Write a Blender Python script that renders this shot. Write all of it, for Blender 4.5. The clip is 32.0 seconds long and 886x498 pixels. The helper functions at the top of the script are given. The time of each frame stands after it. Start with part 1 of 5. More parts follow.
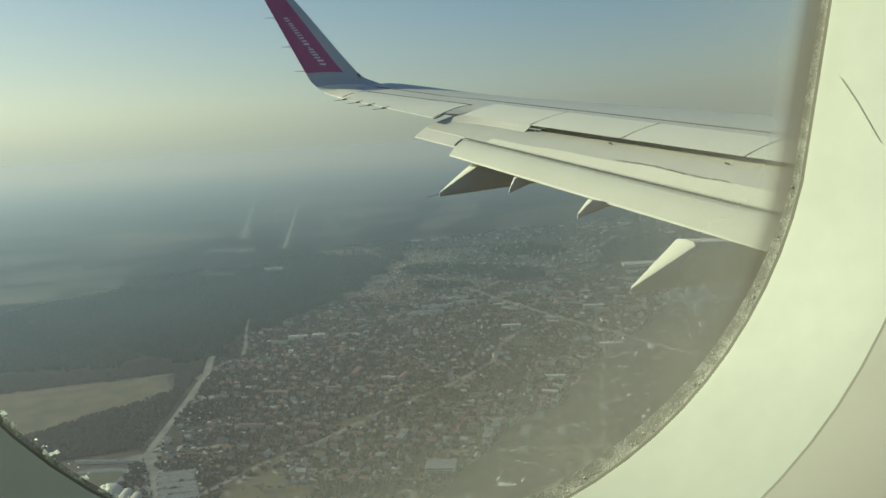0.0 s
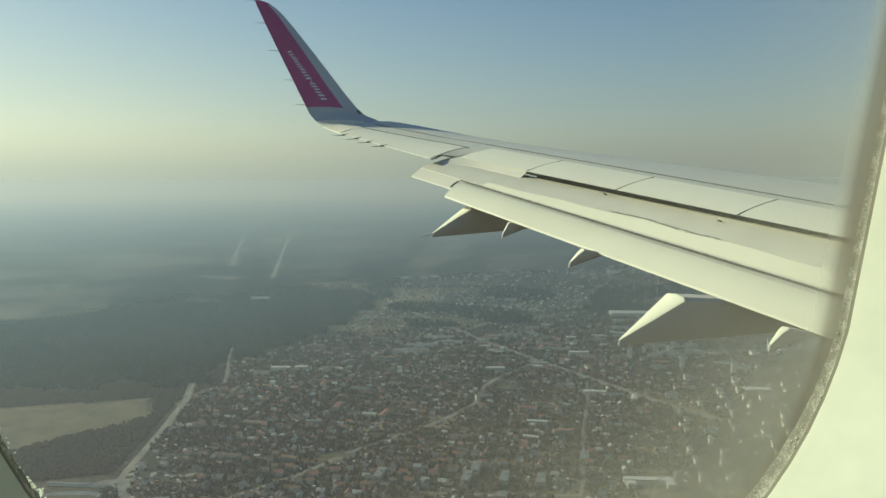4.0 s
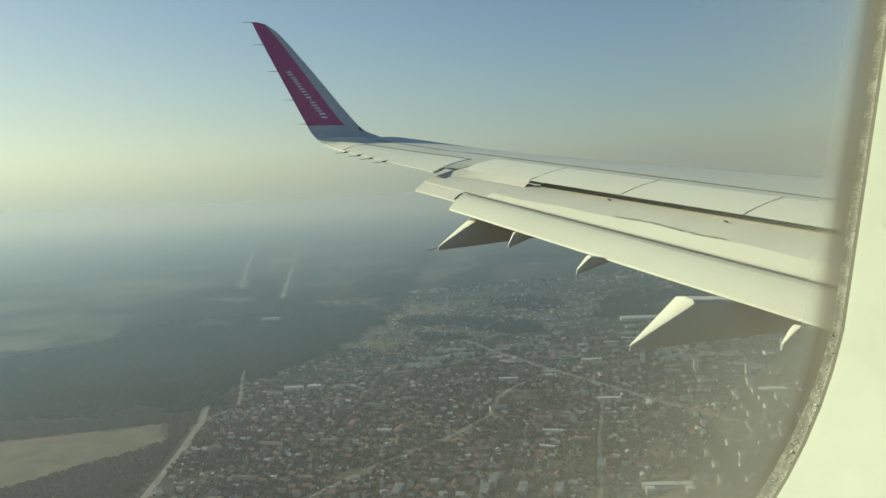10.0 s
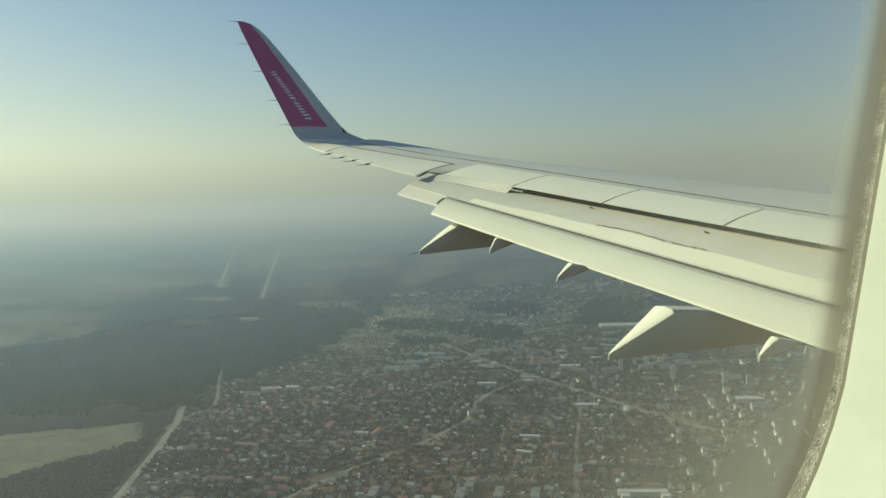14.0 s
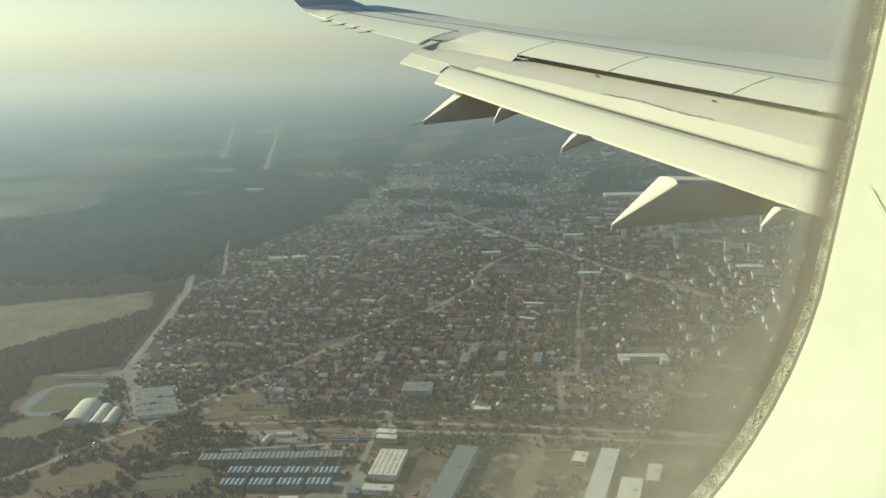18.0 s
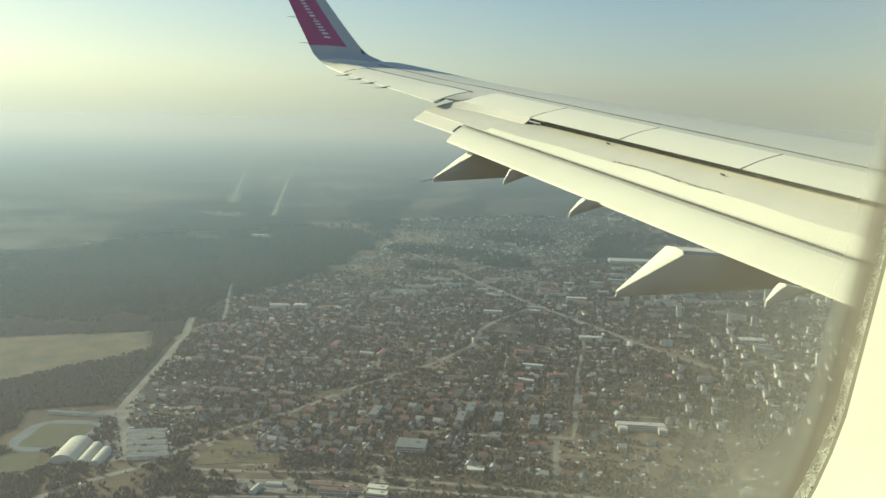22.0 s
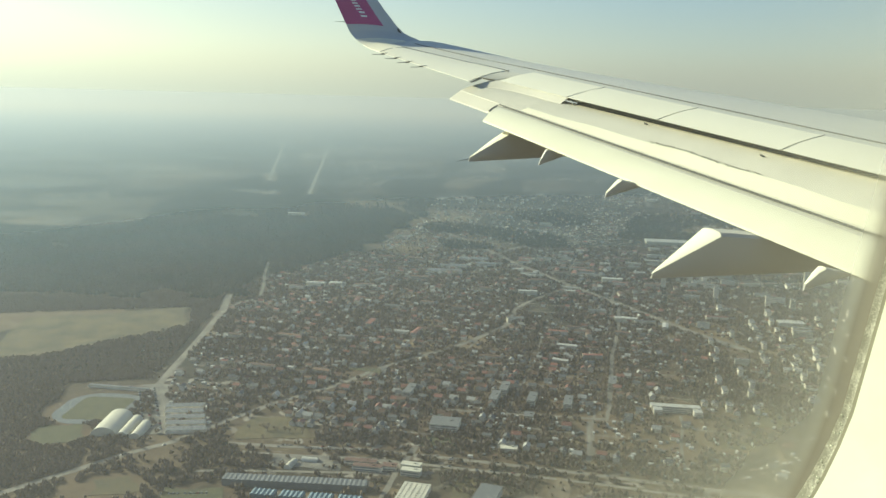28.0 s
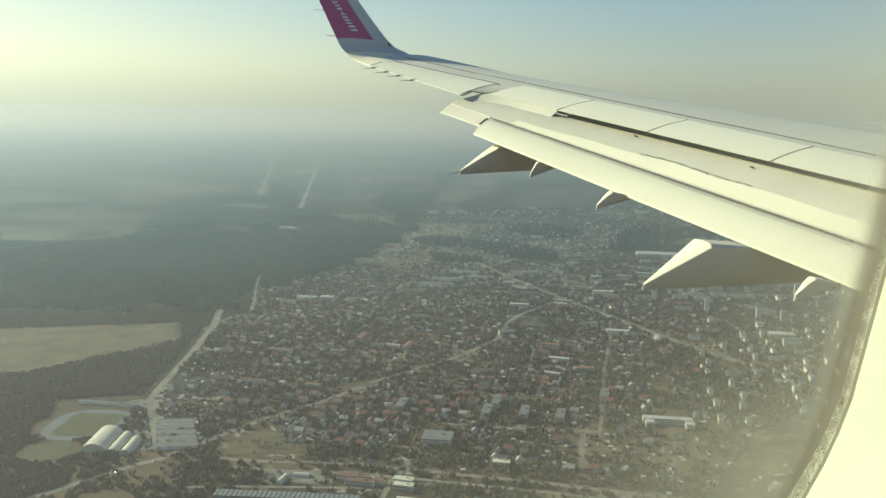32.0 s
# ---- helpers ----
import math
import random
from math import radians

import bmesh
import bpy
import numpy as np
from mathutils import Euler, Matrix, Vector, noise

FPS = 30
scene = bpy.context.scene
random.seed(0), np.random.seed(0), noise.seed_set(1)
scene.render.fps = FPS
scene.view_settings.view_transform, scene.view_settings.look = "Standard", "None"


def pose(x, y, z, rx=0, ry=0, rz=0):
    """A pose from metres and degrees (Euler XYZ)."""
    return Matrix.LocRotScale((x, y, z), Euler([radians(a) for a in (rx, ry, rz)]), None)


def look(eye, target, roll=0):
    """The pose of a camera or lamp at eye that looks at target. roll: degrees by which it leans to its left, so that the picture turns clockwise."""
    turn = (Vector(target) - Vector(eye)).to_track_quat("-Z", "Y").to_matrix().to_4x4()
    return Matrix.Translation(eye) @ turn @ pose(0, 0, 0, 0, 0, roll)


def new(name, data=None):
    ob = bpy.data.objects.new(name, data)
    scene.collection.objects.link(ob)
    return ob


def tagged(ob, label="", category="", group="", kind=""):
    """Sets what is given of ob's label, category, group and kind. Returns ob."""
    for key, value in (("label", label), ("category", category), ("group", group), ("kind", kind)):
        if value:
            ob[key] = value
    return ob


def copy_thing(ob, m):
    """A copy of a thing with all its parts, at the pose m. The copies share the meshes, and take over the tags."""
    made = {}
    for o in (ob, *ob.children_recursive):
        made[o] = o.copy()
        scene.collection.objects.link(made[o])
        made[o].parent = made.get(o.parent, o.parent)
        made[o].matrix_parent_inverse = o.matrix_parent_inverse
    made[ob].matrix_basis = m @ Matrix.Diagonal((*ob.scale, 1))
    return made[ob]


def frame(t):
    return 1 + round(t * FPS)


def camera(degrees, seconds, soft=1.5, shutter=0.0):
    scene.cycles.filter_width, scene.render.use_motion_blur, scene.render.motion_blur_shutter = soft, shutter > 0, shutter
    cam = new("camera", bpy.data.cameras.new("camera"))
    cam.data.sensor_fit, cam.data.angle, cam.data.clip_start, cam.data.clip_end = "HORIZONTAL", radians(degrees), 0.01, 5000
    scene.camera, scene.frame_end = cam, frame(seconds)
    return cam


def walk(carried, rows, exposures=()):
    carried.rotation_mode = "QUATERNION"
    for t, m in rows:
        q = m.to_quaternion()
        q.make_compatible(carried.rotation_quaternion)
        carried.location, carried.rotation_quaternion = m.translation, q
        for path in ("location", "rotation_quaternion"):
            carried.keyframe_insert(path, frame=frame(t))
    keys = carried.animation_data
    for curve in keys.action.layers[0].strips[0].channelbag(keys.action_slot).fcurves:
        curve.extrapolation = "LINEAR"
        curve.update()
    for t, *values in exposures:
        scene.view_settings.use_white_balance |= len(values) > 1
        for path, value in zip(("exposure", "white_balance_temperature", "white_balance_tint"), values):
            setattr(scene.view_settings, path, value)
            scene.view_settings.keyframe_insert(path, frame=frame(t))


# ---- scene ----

cam = camera(53.22, 32.0, soft=1.5)
# seconds, place and turn of the hand-held camera behind the cabin window
PATH = [
    (0.0, -0.0004, 0.0224, 449.9673, 82.736, 3.455, -15.730),
    (0.5, -0.0082, 0.0239, 449.9721, 83.634, 2.667, -15.699),
    (1.0, -0.0150, 0.0234, 449.9767, 85.058, 0.865, -15.553),
    (1.5, -0.0192, 0.0194, 449.9809, 86.592, 0.392, -15.591),
    (2.0, -0.0247, 0.0164, 449.9865, 86.951, 0.777, -15.726),
    (2.5, -0.0261, 0.0196, 449.9892, 87.053, 0.326, -15.846),
    (3.0, -0.0269, 0.0211, 449.9921, 86.329, 0.477, -15.784),
    (3.5, -0.0232, 0.0229, 449.9920, 85.074, -0.463, -15.895),
    (5.5, -0.0065, 0.0230, 449.9903, 86.038, 4.597, -16.988),
    (6.0, -0.0021, 0.0235, 449.9910, 85.787, 4.827, -16.966),
    (6.5, -0.0013, 0.0260, 449.9904, 86.019, 4.440, -16.920),
    (7.0, 0.0007, 0.0273, 449.9898, 85.893, 3.924, -16.752),
    (7.5, 0.0002, 0.0306, 449.9907, 85.757, 3.309, -16.494),
    (8.0, 0.0014, 0.0317, 449.9907, 85.899, 2.964, -16.277),
    (8.5, 0.0010, 0.0336, 449.9905, 85.765, 2.838, -16.047),
    (9.0, 0.0016, 0.0343, 449.9900, 85.786, 2.864, -15.892),
    (9.5, 0.0004, 0.0362, 449.9893, 86.044, 2.963, -15.806),
    (10.0, -0.0001, 0.0382, 449.9892, 86.093, 2.745, -15.772),
    (10.5, 0.0018, 0.0379, 449.9877, 85.921, 2.336, -15.780),
    (11.0, 0.0041, 0.0376, 449.9869, 85.669, 1.753, -15.830),
    (11.5, 0.0054, 0.0396, 449.9893, 85.727, 1.948, -16.028),
    (12.0, 0.0078, 0.0406, 449.9909, 85.925, 2.300, -16.189),
    (12.5, 0.0050, 0.0448, 449.9921, 85.702, 2.695, -16.554),
    (13.0, 0.0039, 0.0471, 449.9932, 85.800, 2.094, -16.741),
    (13.5, 0.0033, 0.0498, 449.9953, 86.342, 1.380, -16.894),
    (15.5, 0.0079, 0.0520, 449.9991, 83.911, 1.686, -17.171),
    (16.0, 0.0101, 0.0508, 449.9995, 82.141, 1.539, -17.313),
    (16.5, 0.0150, 0.0477, 450.0022, 81.704, 0.400, -17.611),
    (17.0, 0.0188, 0.0463, 450.0049, 80.964, 0.786, -19.232),
    (17.5, 0.0135, 0.0495, 450.0062, 80.185, 0.876, -19.146),
    (18.0, 0.0094, 0.0506, 450.0069, 77.902, 1.676, -16.646),
    (18.5, 0.0093, 0.0478, 450.0035, 76.746, 1.297, -18.326),
    (19.0, 0.0099, 0.0464, 450.0010, 78.991, 2.863, -17.053),
    (19.5, 0.0112, 0.0456, 450.0010, 79.601, 0.867, -18.148),
    (20.0, 0.0127, 0.0451, 450.0014, 79.677, 0.907, -19.064),
    (20.5, 0.0048, 0.0529, 450.0090, 80.221, 0.926, -18.237),
    (21.0, 0.0019, 0.0516, 450.0130, 81.051, 0.259, -16.734),
    (21.5, -0.0014, 0.0501, 450.0166, 81.245, -0.246, -16.249),
    (22.0, -0.0025, 0.0458, 450.0197, 81.529, -1.432, -15.842),
    (22.5, -0.0014, 0.0380, 450.0206, 80.671, -2.457, -14.949),
    (23.0, -0.0032, 0.0359, 450.0228, 80.353, -0.416, -13.760),
    (23.5, -0.0027, 0.0323, 450.0235, 80.375, -0.215, -13.026),
    (24.0, -0.0049, 0.0330, 450.0260, 80.506, -0.727, -12.975),
    (24.5, -0.0036, 0.0296, 450.0272, 80.805, -0.875, -13.042),
    (25.0, -0.0048, 0.0289, 450.0292, 80.772, -1.021, -12.943),
    (25.5, -0.0049, 0.0279, 450.0309, 80.631, -1.163, -13.110),
    (27.5, -0.0063, 0.0288, 450.0305, 80.136, -1.848, -13.425),
    (28.0, -0.0068, 0.0300, 450.0289, 80.129, -1.507, -13.529),
    (28.5, -0.0054, 0.0287, 450.0285, 80.094, -1.353, -13.568),
    (29.0, -0.0059, 0.0279, 450.0283, 79.907, -1.494, -13.773),
    (29.5, -0.0054, 0.0262, 450.0279, 80.406, -1.287, -13.850),
    (30.0, -0.0068, 0.0267, 450.0271, 80.542, -1.224, -14.003),
    (30.5, -0.0076, 0.0273, 450.0273, 80.698, -1.352, -14.088),
    (31.0, -0.0085, 0.0289, 450.0261, 80.779, -1.666, -14.081),
    (31.5, -0.0083, 0.0299, 450.0249, 81.086, -1.487, -14.141),
    (32.0, -0.0082, 0.0301, 450.0221, 81.012, -1.290, -14.138),
]
SHIP = Vector((-31.0, 12.0, 0.0))   # where the aircraft stands over the land
walk(cam, [(t, pose(x + SHIP.x, y + SHIP.y, z, a, b, c)) for t, x, y, z, a, b, c in PATH],
     exposures=[(0.0, -0.15, 6400, -12), (2.0, -0.06, 6450, -12), (5.0, -0.02, 6550, -12), (13.5, -0.02, 6550, -12), (15.5, 0.06, 6650, -13), (16.2, 0.13, 6700, -13), (17.0, 0.06, 6750, -12), (18.0, 0.25, 6880, -10), (19.0, 0.28, 6900, -10), (20.0, 0.19, 6950, -11), (21.0, 0.30, 6950, -11), (22.5, 0.43, 6850, -11), (25.0, 0.53, 6750, -11), (29.0, 0.52, 6750, -11), (32.0, 0.36, 6850, -11)])

HEIGHT = 450.0            # metres above the ground
SUN = Vector((-0.66, 0.60, 0.47)).normalized()

# ---- world, sun ----
world = bpy.data.worlds.new("sky")
scene.world = world
world.use_nodes = True
wt = world.node_tree
wt.nodes.clear()


def wnode(kind):
    return wt.nodes.new(kind)


def wmath(op, a, b=None, clamp=False):
    n = wnode("ShaderNodeMath")
    n.operation, n.use_clamp = op, clamp
    for i, v in enumerate((a, b)):
        if v is None:
            continue
        if isinstance(v, (int, float)):
            n.inputs[i].default_value = v
        else:
            wt.links.new(v, n.inputs[i])
    return n.outputs[0]


def wmix(f, a, b):
    n = wnode("ShaderNodeMix")
    n.data_type = "RGBA"
    for s, v in zip((n.inputs[0], n.inputs[6], n.inputs[7]), (f, a, b)):
        if isinstance(v, tuple):
            s.default_value = (*v, 1)
        elif isinstance(v, (int, float)):
            s.default_value = v
        else:
            wt.links.new(v, s)
    return n.outputs[2]


sky = wnode("ShaderNodeTexSky")
sky.sky_type, sky.sun_disc, sky.altitude = "NISHITA", False, 450.0
sky.sun_elevation, sky.sun_rotation = math.asin(SUN.z), math.atan2(SUN.x, SUN.y)
sky.air_density, sky.dust_density, sky.ozone_density = 1.0, 0.8, 2.0
coord = wnode("ShaderNodeTexCoord")
sep = wnode("ShaderNodeSeparateXYZ")
wt.links.new(coord.outputs["Generated"], sep.inputs[0])
dx, dy, dz = sep.outputs
flat = Vector((SUN.x, SUN.y)).normalized()
toward = wmath("ADD", wmath("MULTIPLY", dx, flat.x), wmath("MULTIPLY", dy, flat.y))
toward = wmath("POWER", wmath("MAXIMUM", toward, 0.0), 2.2)
haze = wmix(toward, (0.35, 0.34, 0.325), (1.30, 1.22, 0.92))
up = wmath("MAXIMUM", dz, 0.0)
thick = wmath("EXPONENT", wmath("MULTIPLY", up, wmath("SUBTRACT", wmath("MULTIPLY", toward, 6.5), 11.0)))
skyb = wnode("ShaderNodeMix")
skyb.data_type, skyb.blend_type = "RGBA", "MULTIPLY"
skyb.inputs[0].default_value = 1.0
wt.links.new(sky.outputs[0], skyb.inputs[6])
skyb.inputs[7].default_value = (0.076, 0.079, 0.091, 1)
above = wmix(thick, skyb.outputs[2], haze)
low = wmath("MULTIPLY", wmath("SUBTRACT", 0.060, dz), 14.0, clamp=True)
low = wmath("MULTIPLY", wmath("MULTIPLY", low, low), wmath("SUBTRACT", 3.0, wmath("MULTIPLY", low, 2.0)))
ground_haze = wmix(toward, (0.292, 0.296, 0.290), (0.79, 0.80, 0.71))
total = wmix(low, above, ground_haze)
bg = wnode("ShaderNodeBackground")
bg.inputs[1].default_value = 1.0
wt.links.new(total, bg.inputs[0])
wt.links.new(bg.outputs[0], wnode("ShaderNodeOutputWorld").inputs[0])

sun = new("sun", bpy.data.lights.new("sun", "SUN"))
sun.data.energy, sun.data.angle, sun.data.color = 4.6, radians(0.6), (1.0, 0.93, 0.76)
sun.matrix_world = look(SUN * 500 + Vector((0, 0, HEIGHT)), (0, 0, HEIGHT))


# ---- materials ----
def mat(name, colour, rough=0.6, second=None, scale=1.0, amount=0.5, grain=0.0, bump=0.0, metal=0.0, island=0.0, spec=0.5, coord_kind="Object"):
    """A surface of two tones mixed by noise at two scales, with optional fine relief and a change from piece to piece."""
    m = bpy.data.materials.new(name)
    m.use_nodes = True
    t = m.node_tree
    b = t.nodes["Principled BSDF"]
    b.inputs["Roughness"].default_value, b.inputs["Metallic"].default_value = rough, metal
    b.inputs["Specular IOR Level"].default_value = spec
    tc = t.nodes.new("ShaderNodeTexCoord")
    big, fine = t.nodes.new("ShaderNodeTexNoise"), t.nodes.new("ShaderNodeTexNoise")
    big.inputs["Scale"].default_value, fine.inputs["Scale"].default_value = scale, scale * 9
    big.inputs["Detail"].default_value, fine.inputs["Detail"].default_value = 5, 6
    for n in (big, fine):
        t.links.new(tc.outputs[coord_kind], n.inputs["Vector"])
    add = t.nodes.new("ShaderNodeMath")
    add.operation = "MULTIPLY_ADD"
    t.links.new(fine.outputs[0], add.inputs[0])
    add.inputs[1].default_value = grain
    t.links.new(big.outputs[0], add.inputs[2])
    ramp = t.nodes.new("ShaderNodeValToRGB")
    mid = 0.5 + grain * 0.5
    ramp.color_ramp.elements[0].position = max(0.0, mid - 0.35 * (1.05 - amount))
    ramp.color_ramp.elements[1].position = min(1.0, mid + 0.35 * (1.05 - amount))
    ramp.color_ramp.elements[0].color = (*colour, 1)
    ramp.color_ramp.elements[1].color = (*(second or tuple(c * 0.8 for c in colour)), 1)
    t.links.new(add.outputs[0], ramp.inputs[0])
    out = ramp.outputs[0]
    if island:
        geo = t.nodes.new("ShaderNodeNewGeometry")
        hsv = t.nodes.new("ShaderNodeHueSaturation")
        mr = t.nodes.new("ShaderNodeMapRange")
        mr.inputs[3].default_value, mr.inputs[4].default_value = 1 - island, 1 + island
        t.links.new(geo.outputs["Random Per Island"], mr.inputs[0])
        t.links.new(mr.outputs[0], hsv.inputs["Value"])
        t.links.new(out, hsv.inputs["Color"])
        out = hsv.outputs[0]
    t.links.new(out, b.inputs["Base Color"])
    if bump:
        bp = t.nodes.new("ShaderNodeBump")
        bp.inputs["Strength"].default_value = bump
        bp.inputs["Distance"].default_value = 0.0006
        t.links.new(fine.outputs[0], bp.inputs["Height"])
        t.links.new(bp.outputs[0], b.inputs["Normal"])
    return m


WING_WHITE = mat("wing_paint", (0.88, 0.83, 0.67), 0.42, (0.81, 0.76, 0.60), 0.7, 0.3, 0.4)
SKIN_GREY = mat("wing_skin_grey", (0.62, 0.60, 0.53), 0.45, (0.54, 0.52, 0.46), 0.6, 0.3, 0.4)
WING_GREY = mat("winglet_grey", (0.52, 0.53, 0.55), 0.35, (0.47, 0.48, 0.50), 0.8, 0.3, 0.4)
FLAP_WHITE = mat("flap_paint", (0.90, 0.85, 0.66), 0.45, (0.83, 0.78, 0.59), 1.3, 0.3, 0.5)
FLAP_GREY = mat("flap_grey_and_tab_shade", (0.67, 0.625, 0.51), 0.45, (0.605, 0.565, 0.46), 1.6, 0.55, 0.7)
# near-black puts the gaps' shade into colour; dark fittings use it too
DARK_GAP = mat("gap_shade_and_fittings", (0.05, 0.05, 0.048), 0.7, (0.09, 0.088, 0.08), 2.0)
SEAM = mat("seam_sealant", (0.10, 0.10, 0.095), 0.7, (0.16, 0.155, 0.14), 3.0)
FAIRING = mat("fairing_shaded_grey", (0.48, 0.455, 0.42), 0.45, (0.41, 0.39, 0.36), 1.5, 0.3, 0.4)
MAGENTA = mat("magenta_paint", (0.45, 0.072, 0.23), 0.4, (0.39, 0.062, 0.20), 1.5, 0.3, 0.3)
LETTER = mat("letter_white", (0.75, 0.73, 0.74), 0.5, (0.7, 0.68, 0.7), 3.0)
METAL = mat("discharger_metal", (0.25, 0.25, 0.25), 0.4, (0.18, 0.18, 0.18), 6.0, metal=0.6)
PANEL = mat("cabin_panel", (0.92, 0.935, 0.80), 0.5, (0.79, 0.815, 0.69), 16.0, 0.55, 0.25, 0.05)
WALL_PANEL = mat("cabin_wall_panel", (0.62, 0.60, 0.52), 0.7, (0.56, 0.54, 0.46), 8.0, 0.3, 0.5, 0.1)
SEAL = mat("window_seal", (0.80, 0.785, 0.69), 0.8, (0.50, 0.485, 0.415), 230.0, 0.5, 0.9, 0.3)
CARPET = mat("cabin_carpet", (0.06, 0.06, 0.09), 0.95, (0.09, 0.08, 0.11), 20.0)
SCRATCH = mat("scratch_grey", (0.86, 0.87, 0.735), 0.7, (0.80, 0.81, 0.69), 200.0)
JOINT = mat("joint_shadow_gap", (0.34, 0.32, 0.25), 0.8, (0.26, 0.245, 0.19), 40.0)
GROOVE = mat("groove_beige", (0.48, 0.46, 0.38), 0.8, (0.40, 0.38, 0.31), 20.0)
FROST = mat("frost", (0.8, 0.81, 0.78), 0.9, (0.55, 0.56, 0.54), 900.0, 0.6, 0.4, spec=0.2)

ft = FROST.node_tree
glint, both_f = ft.nodes.new("ShaderNodeBsdfTranslucent"), ft.nodes.new("ShaderNodeAddShader")
glint.inputs[0].default_value = (0.50, 0.51, 0.48, 1)
ft.links.new(ft.nodes["Principled BSDF"].outputs[0], both_f.inputs[0])
ft.links.new(glint.outputs[0], both_f.inputs[1])
ft.links.new(both_f.outputs[0], ft.nodes["Material Output"].inputs[0])


# ---- helpers for meshes ----
AIR = Matrix.Translation(SHIP + Vector((0, 0, HEIGHT))) @ Euler((0, radians(11.000), 0)).to_matrix().to_4x4() @ Matrix.Translation(-Vector((-12.5345, 1.4251, 0.3602)))


def as_mesh(name, verts, faces, material, smooth=False):
    me = bpy.data.meshes.new(name)
    me.from_pydata([tuple(v) for v in verts], [], faces)
    for m in (material if isinstance(material, (list, tuple)) else [material]):
        me.materials.append(m)
    if smooth:
        me.shade_smooth()
    me.update()
    return me


def part(name, me, parent, label=""):
    ob = new(name, me)
    ob.parent = parent
    return tagged(ob, label) if label else ob


def from_bm(name, bm, material, smooth=False):
    bmesh.ops.recalc_face_normals(bm, faces=bm.faces)
    me = bpy.data.meshes.new(name)
    bm.to_mesh(me)
    bm.free()
    me.materials.append(material)
    if smooth:
        me.shade_smooth()
        me.set_sharp_from_angle(angle=radians(28))
    return me


def loft(name, rings, material, smooth=True, closed=True, caps=True):
    """Skin over a row of rings of points."""
    n = len(rings[0])
    verts = [p for r in rings for p in r]
    faces = []
    for i in range(len(rings) - 1):
        for j in range(n if closed else n - 1):
            k = (j + 1) % n
            faces.append((i * n + j, i * n + k, (i + 1) * n + k, (i + 1) * n + j))
    if caps and closed:
        faces.append(tuple(reversed(range(n))))
        faces.append(tuple((len(rings) - 1) * n + j for j in range(n)))
    bm = bmesh.new()
    vs = [bm.verts.new(v) for v in verts]
    for fc in faces:
        try:
            bm.faces.new([vs[i] for i in fc])
        except ValueError:
            pass
    bmesh.ops.remove_doubles(bm, verts=bm.verts, dist=1e-5)
    return from_bm(name, bm, material, smooth)


def tube(name, a, b, r0, r1, material, sides=8):
    a, b = Vector(a), Vector(b)
    d = (b - a).normalized()
    u = d.orthogonal().normalized()
    w = d.cross(u)
    rings = [[p + r * (math.cos(k * 2 * math.pi / sides) * u + math.sin(k * 2 * math.pi / sides) * w) for k in range(sides)]
             for p, r in ((a, r0), (b, r1))]
    return loft(name, rings, material, False)


def thing(name, label, category, m=Matrix(), group="", kind=""):
    ob = new(name)
    ob.matrix_world = m
    return tagged(ob, label, category, group, kind)


# ---- the wing, in the aircraft's own axes: x ahead, y outboard, z up ----
def xs(y):
    """Line of the spoilers' rear edges."""
    return -8.47 - 0.315 * (y - 11.75)


def zs(y):
    return 1.12 + 0.125 * (y - 11.75)


def zt(y):
    if y < 13.4:
        return zs(y) + 0.047 + 0.045 * (11.7 - y)
    return zs(y) - 0.0765 + 0.047 * max(0.0, 1 - (y - 13.4) / 1.2)


def lead(y):
    return -0.52 * y + 0.1


def upper(y, s):
    """Point of the upper skin: s runs ahead from the rear line, in metres."""
    x0, x1 = xs(y) - 0.05, lead(y)
    c = x1 - x0
    q = min(s / c, 1.0)
    rise = 0.46 * (c / 2.45) ** 0.9
    z = zt(y) + rise * (1 - (1 - min(q / 0.72, 1.0)) ** 1.7) - (0 if q < 0.72 else 0.32 * rise * ((q - 0.72) / 0.28) ** 2)
    return Vector((x0 + s, y, z))


wing = thing("aircraft_wing", "white airliner wing with lowered flaps and upturned magenta tip", "aircraft wing", AIR)
YS = [1.62, 4, 5.5, 7, 8, 9, 10, 11, 11.7, 11.74, 12, 12.5, 13, 13.38, 13.4, 14, 15, 16, 16.5, 16.9]
rings = []
for y in YS:
    c = lead(y) - xs(y) + 0.05
    back = 0.20 if y < 11.72 else 0.0
    top = [upper(y, back + (c - back) * k / 28) for k in range(29)]
    nose = top[-1]
    low = [Vector((nose.x - c * k / 8, y, nose.z - 0.10 * c * math.sin(min(1, k / 3) * math.pi / 2) * (1 - 0.55 * (k / 8) ** 2) + (zt(y) - 0.10 - nose.z) * (k / 8) ** 2 * 0.55)) for k in range(1, 9)]
    low[-1] = Vector((xs(y) + 0.16 + back * 0.3, y, zt(y) - (0.11 if back else 0.03)))
    rings.append(top + low)
part("wing_skin", loft("wing_skin", rings, SKIN_GREY), wing)


def strip(name, y0, y1, edge0, edge1, material, thick=0.06, bow=0.0, n=12, m=6, parent=wing, label=""):
    """A thin curved panel between two lines along the span; edge(y) gives a point."""
    rings = []
    for i in range(n + 1):
        y = y0 + (y1 - y0) * i / n
        a, b = edge0(y), edge1(y)
        up_row = [a.lerp(b, k / m) + Vector((0, 0, bow * math.sin(math.pi * k / m))) for k in range(m + 1)]
        dn = [p - Vector((0, 0, thick * (0.08 + 0.92 * math.sin(math.pi * min(1, (m - k + 0.6) / (m + 0.6) * 0.9))))) for k, p in reversed(list(enumerate(up_row)))]
        rings.append(up_row + dn)
    return part(name, loft(name, rings, material), parent, label)


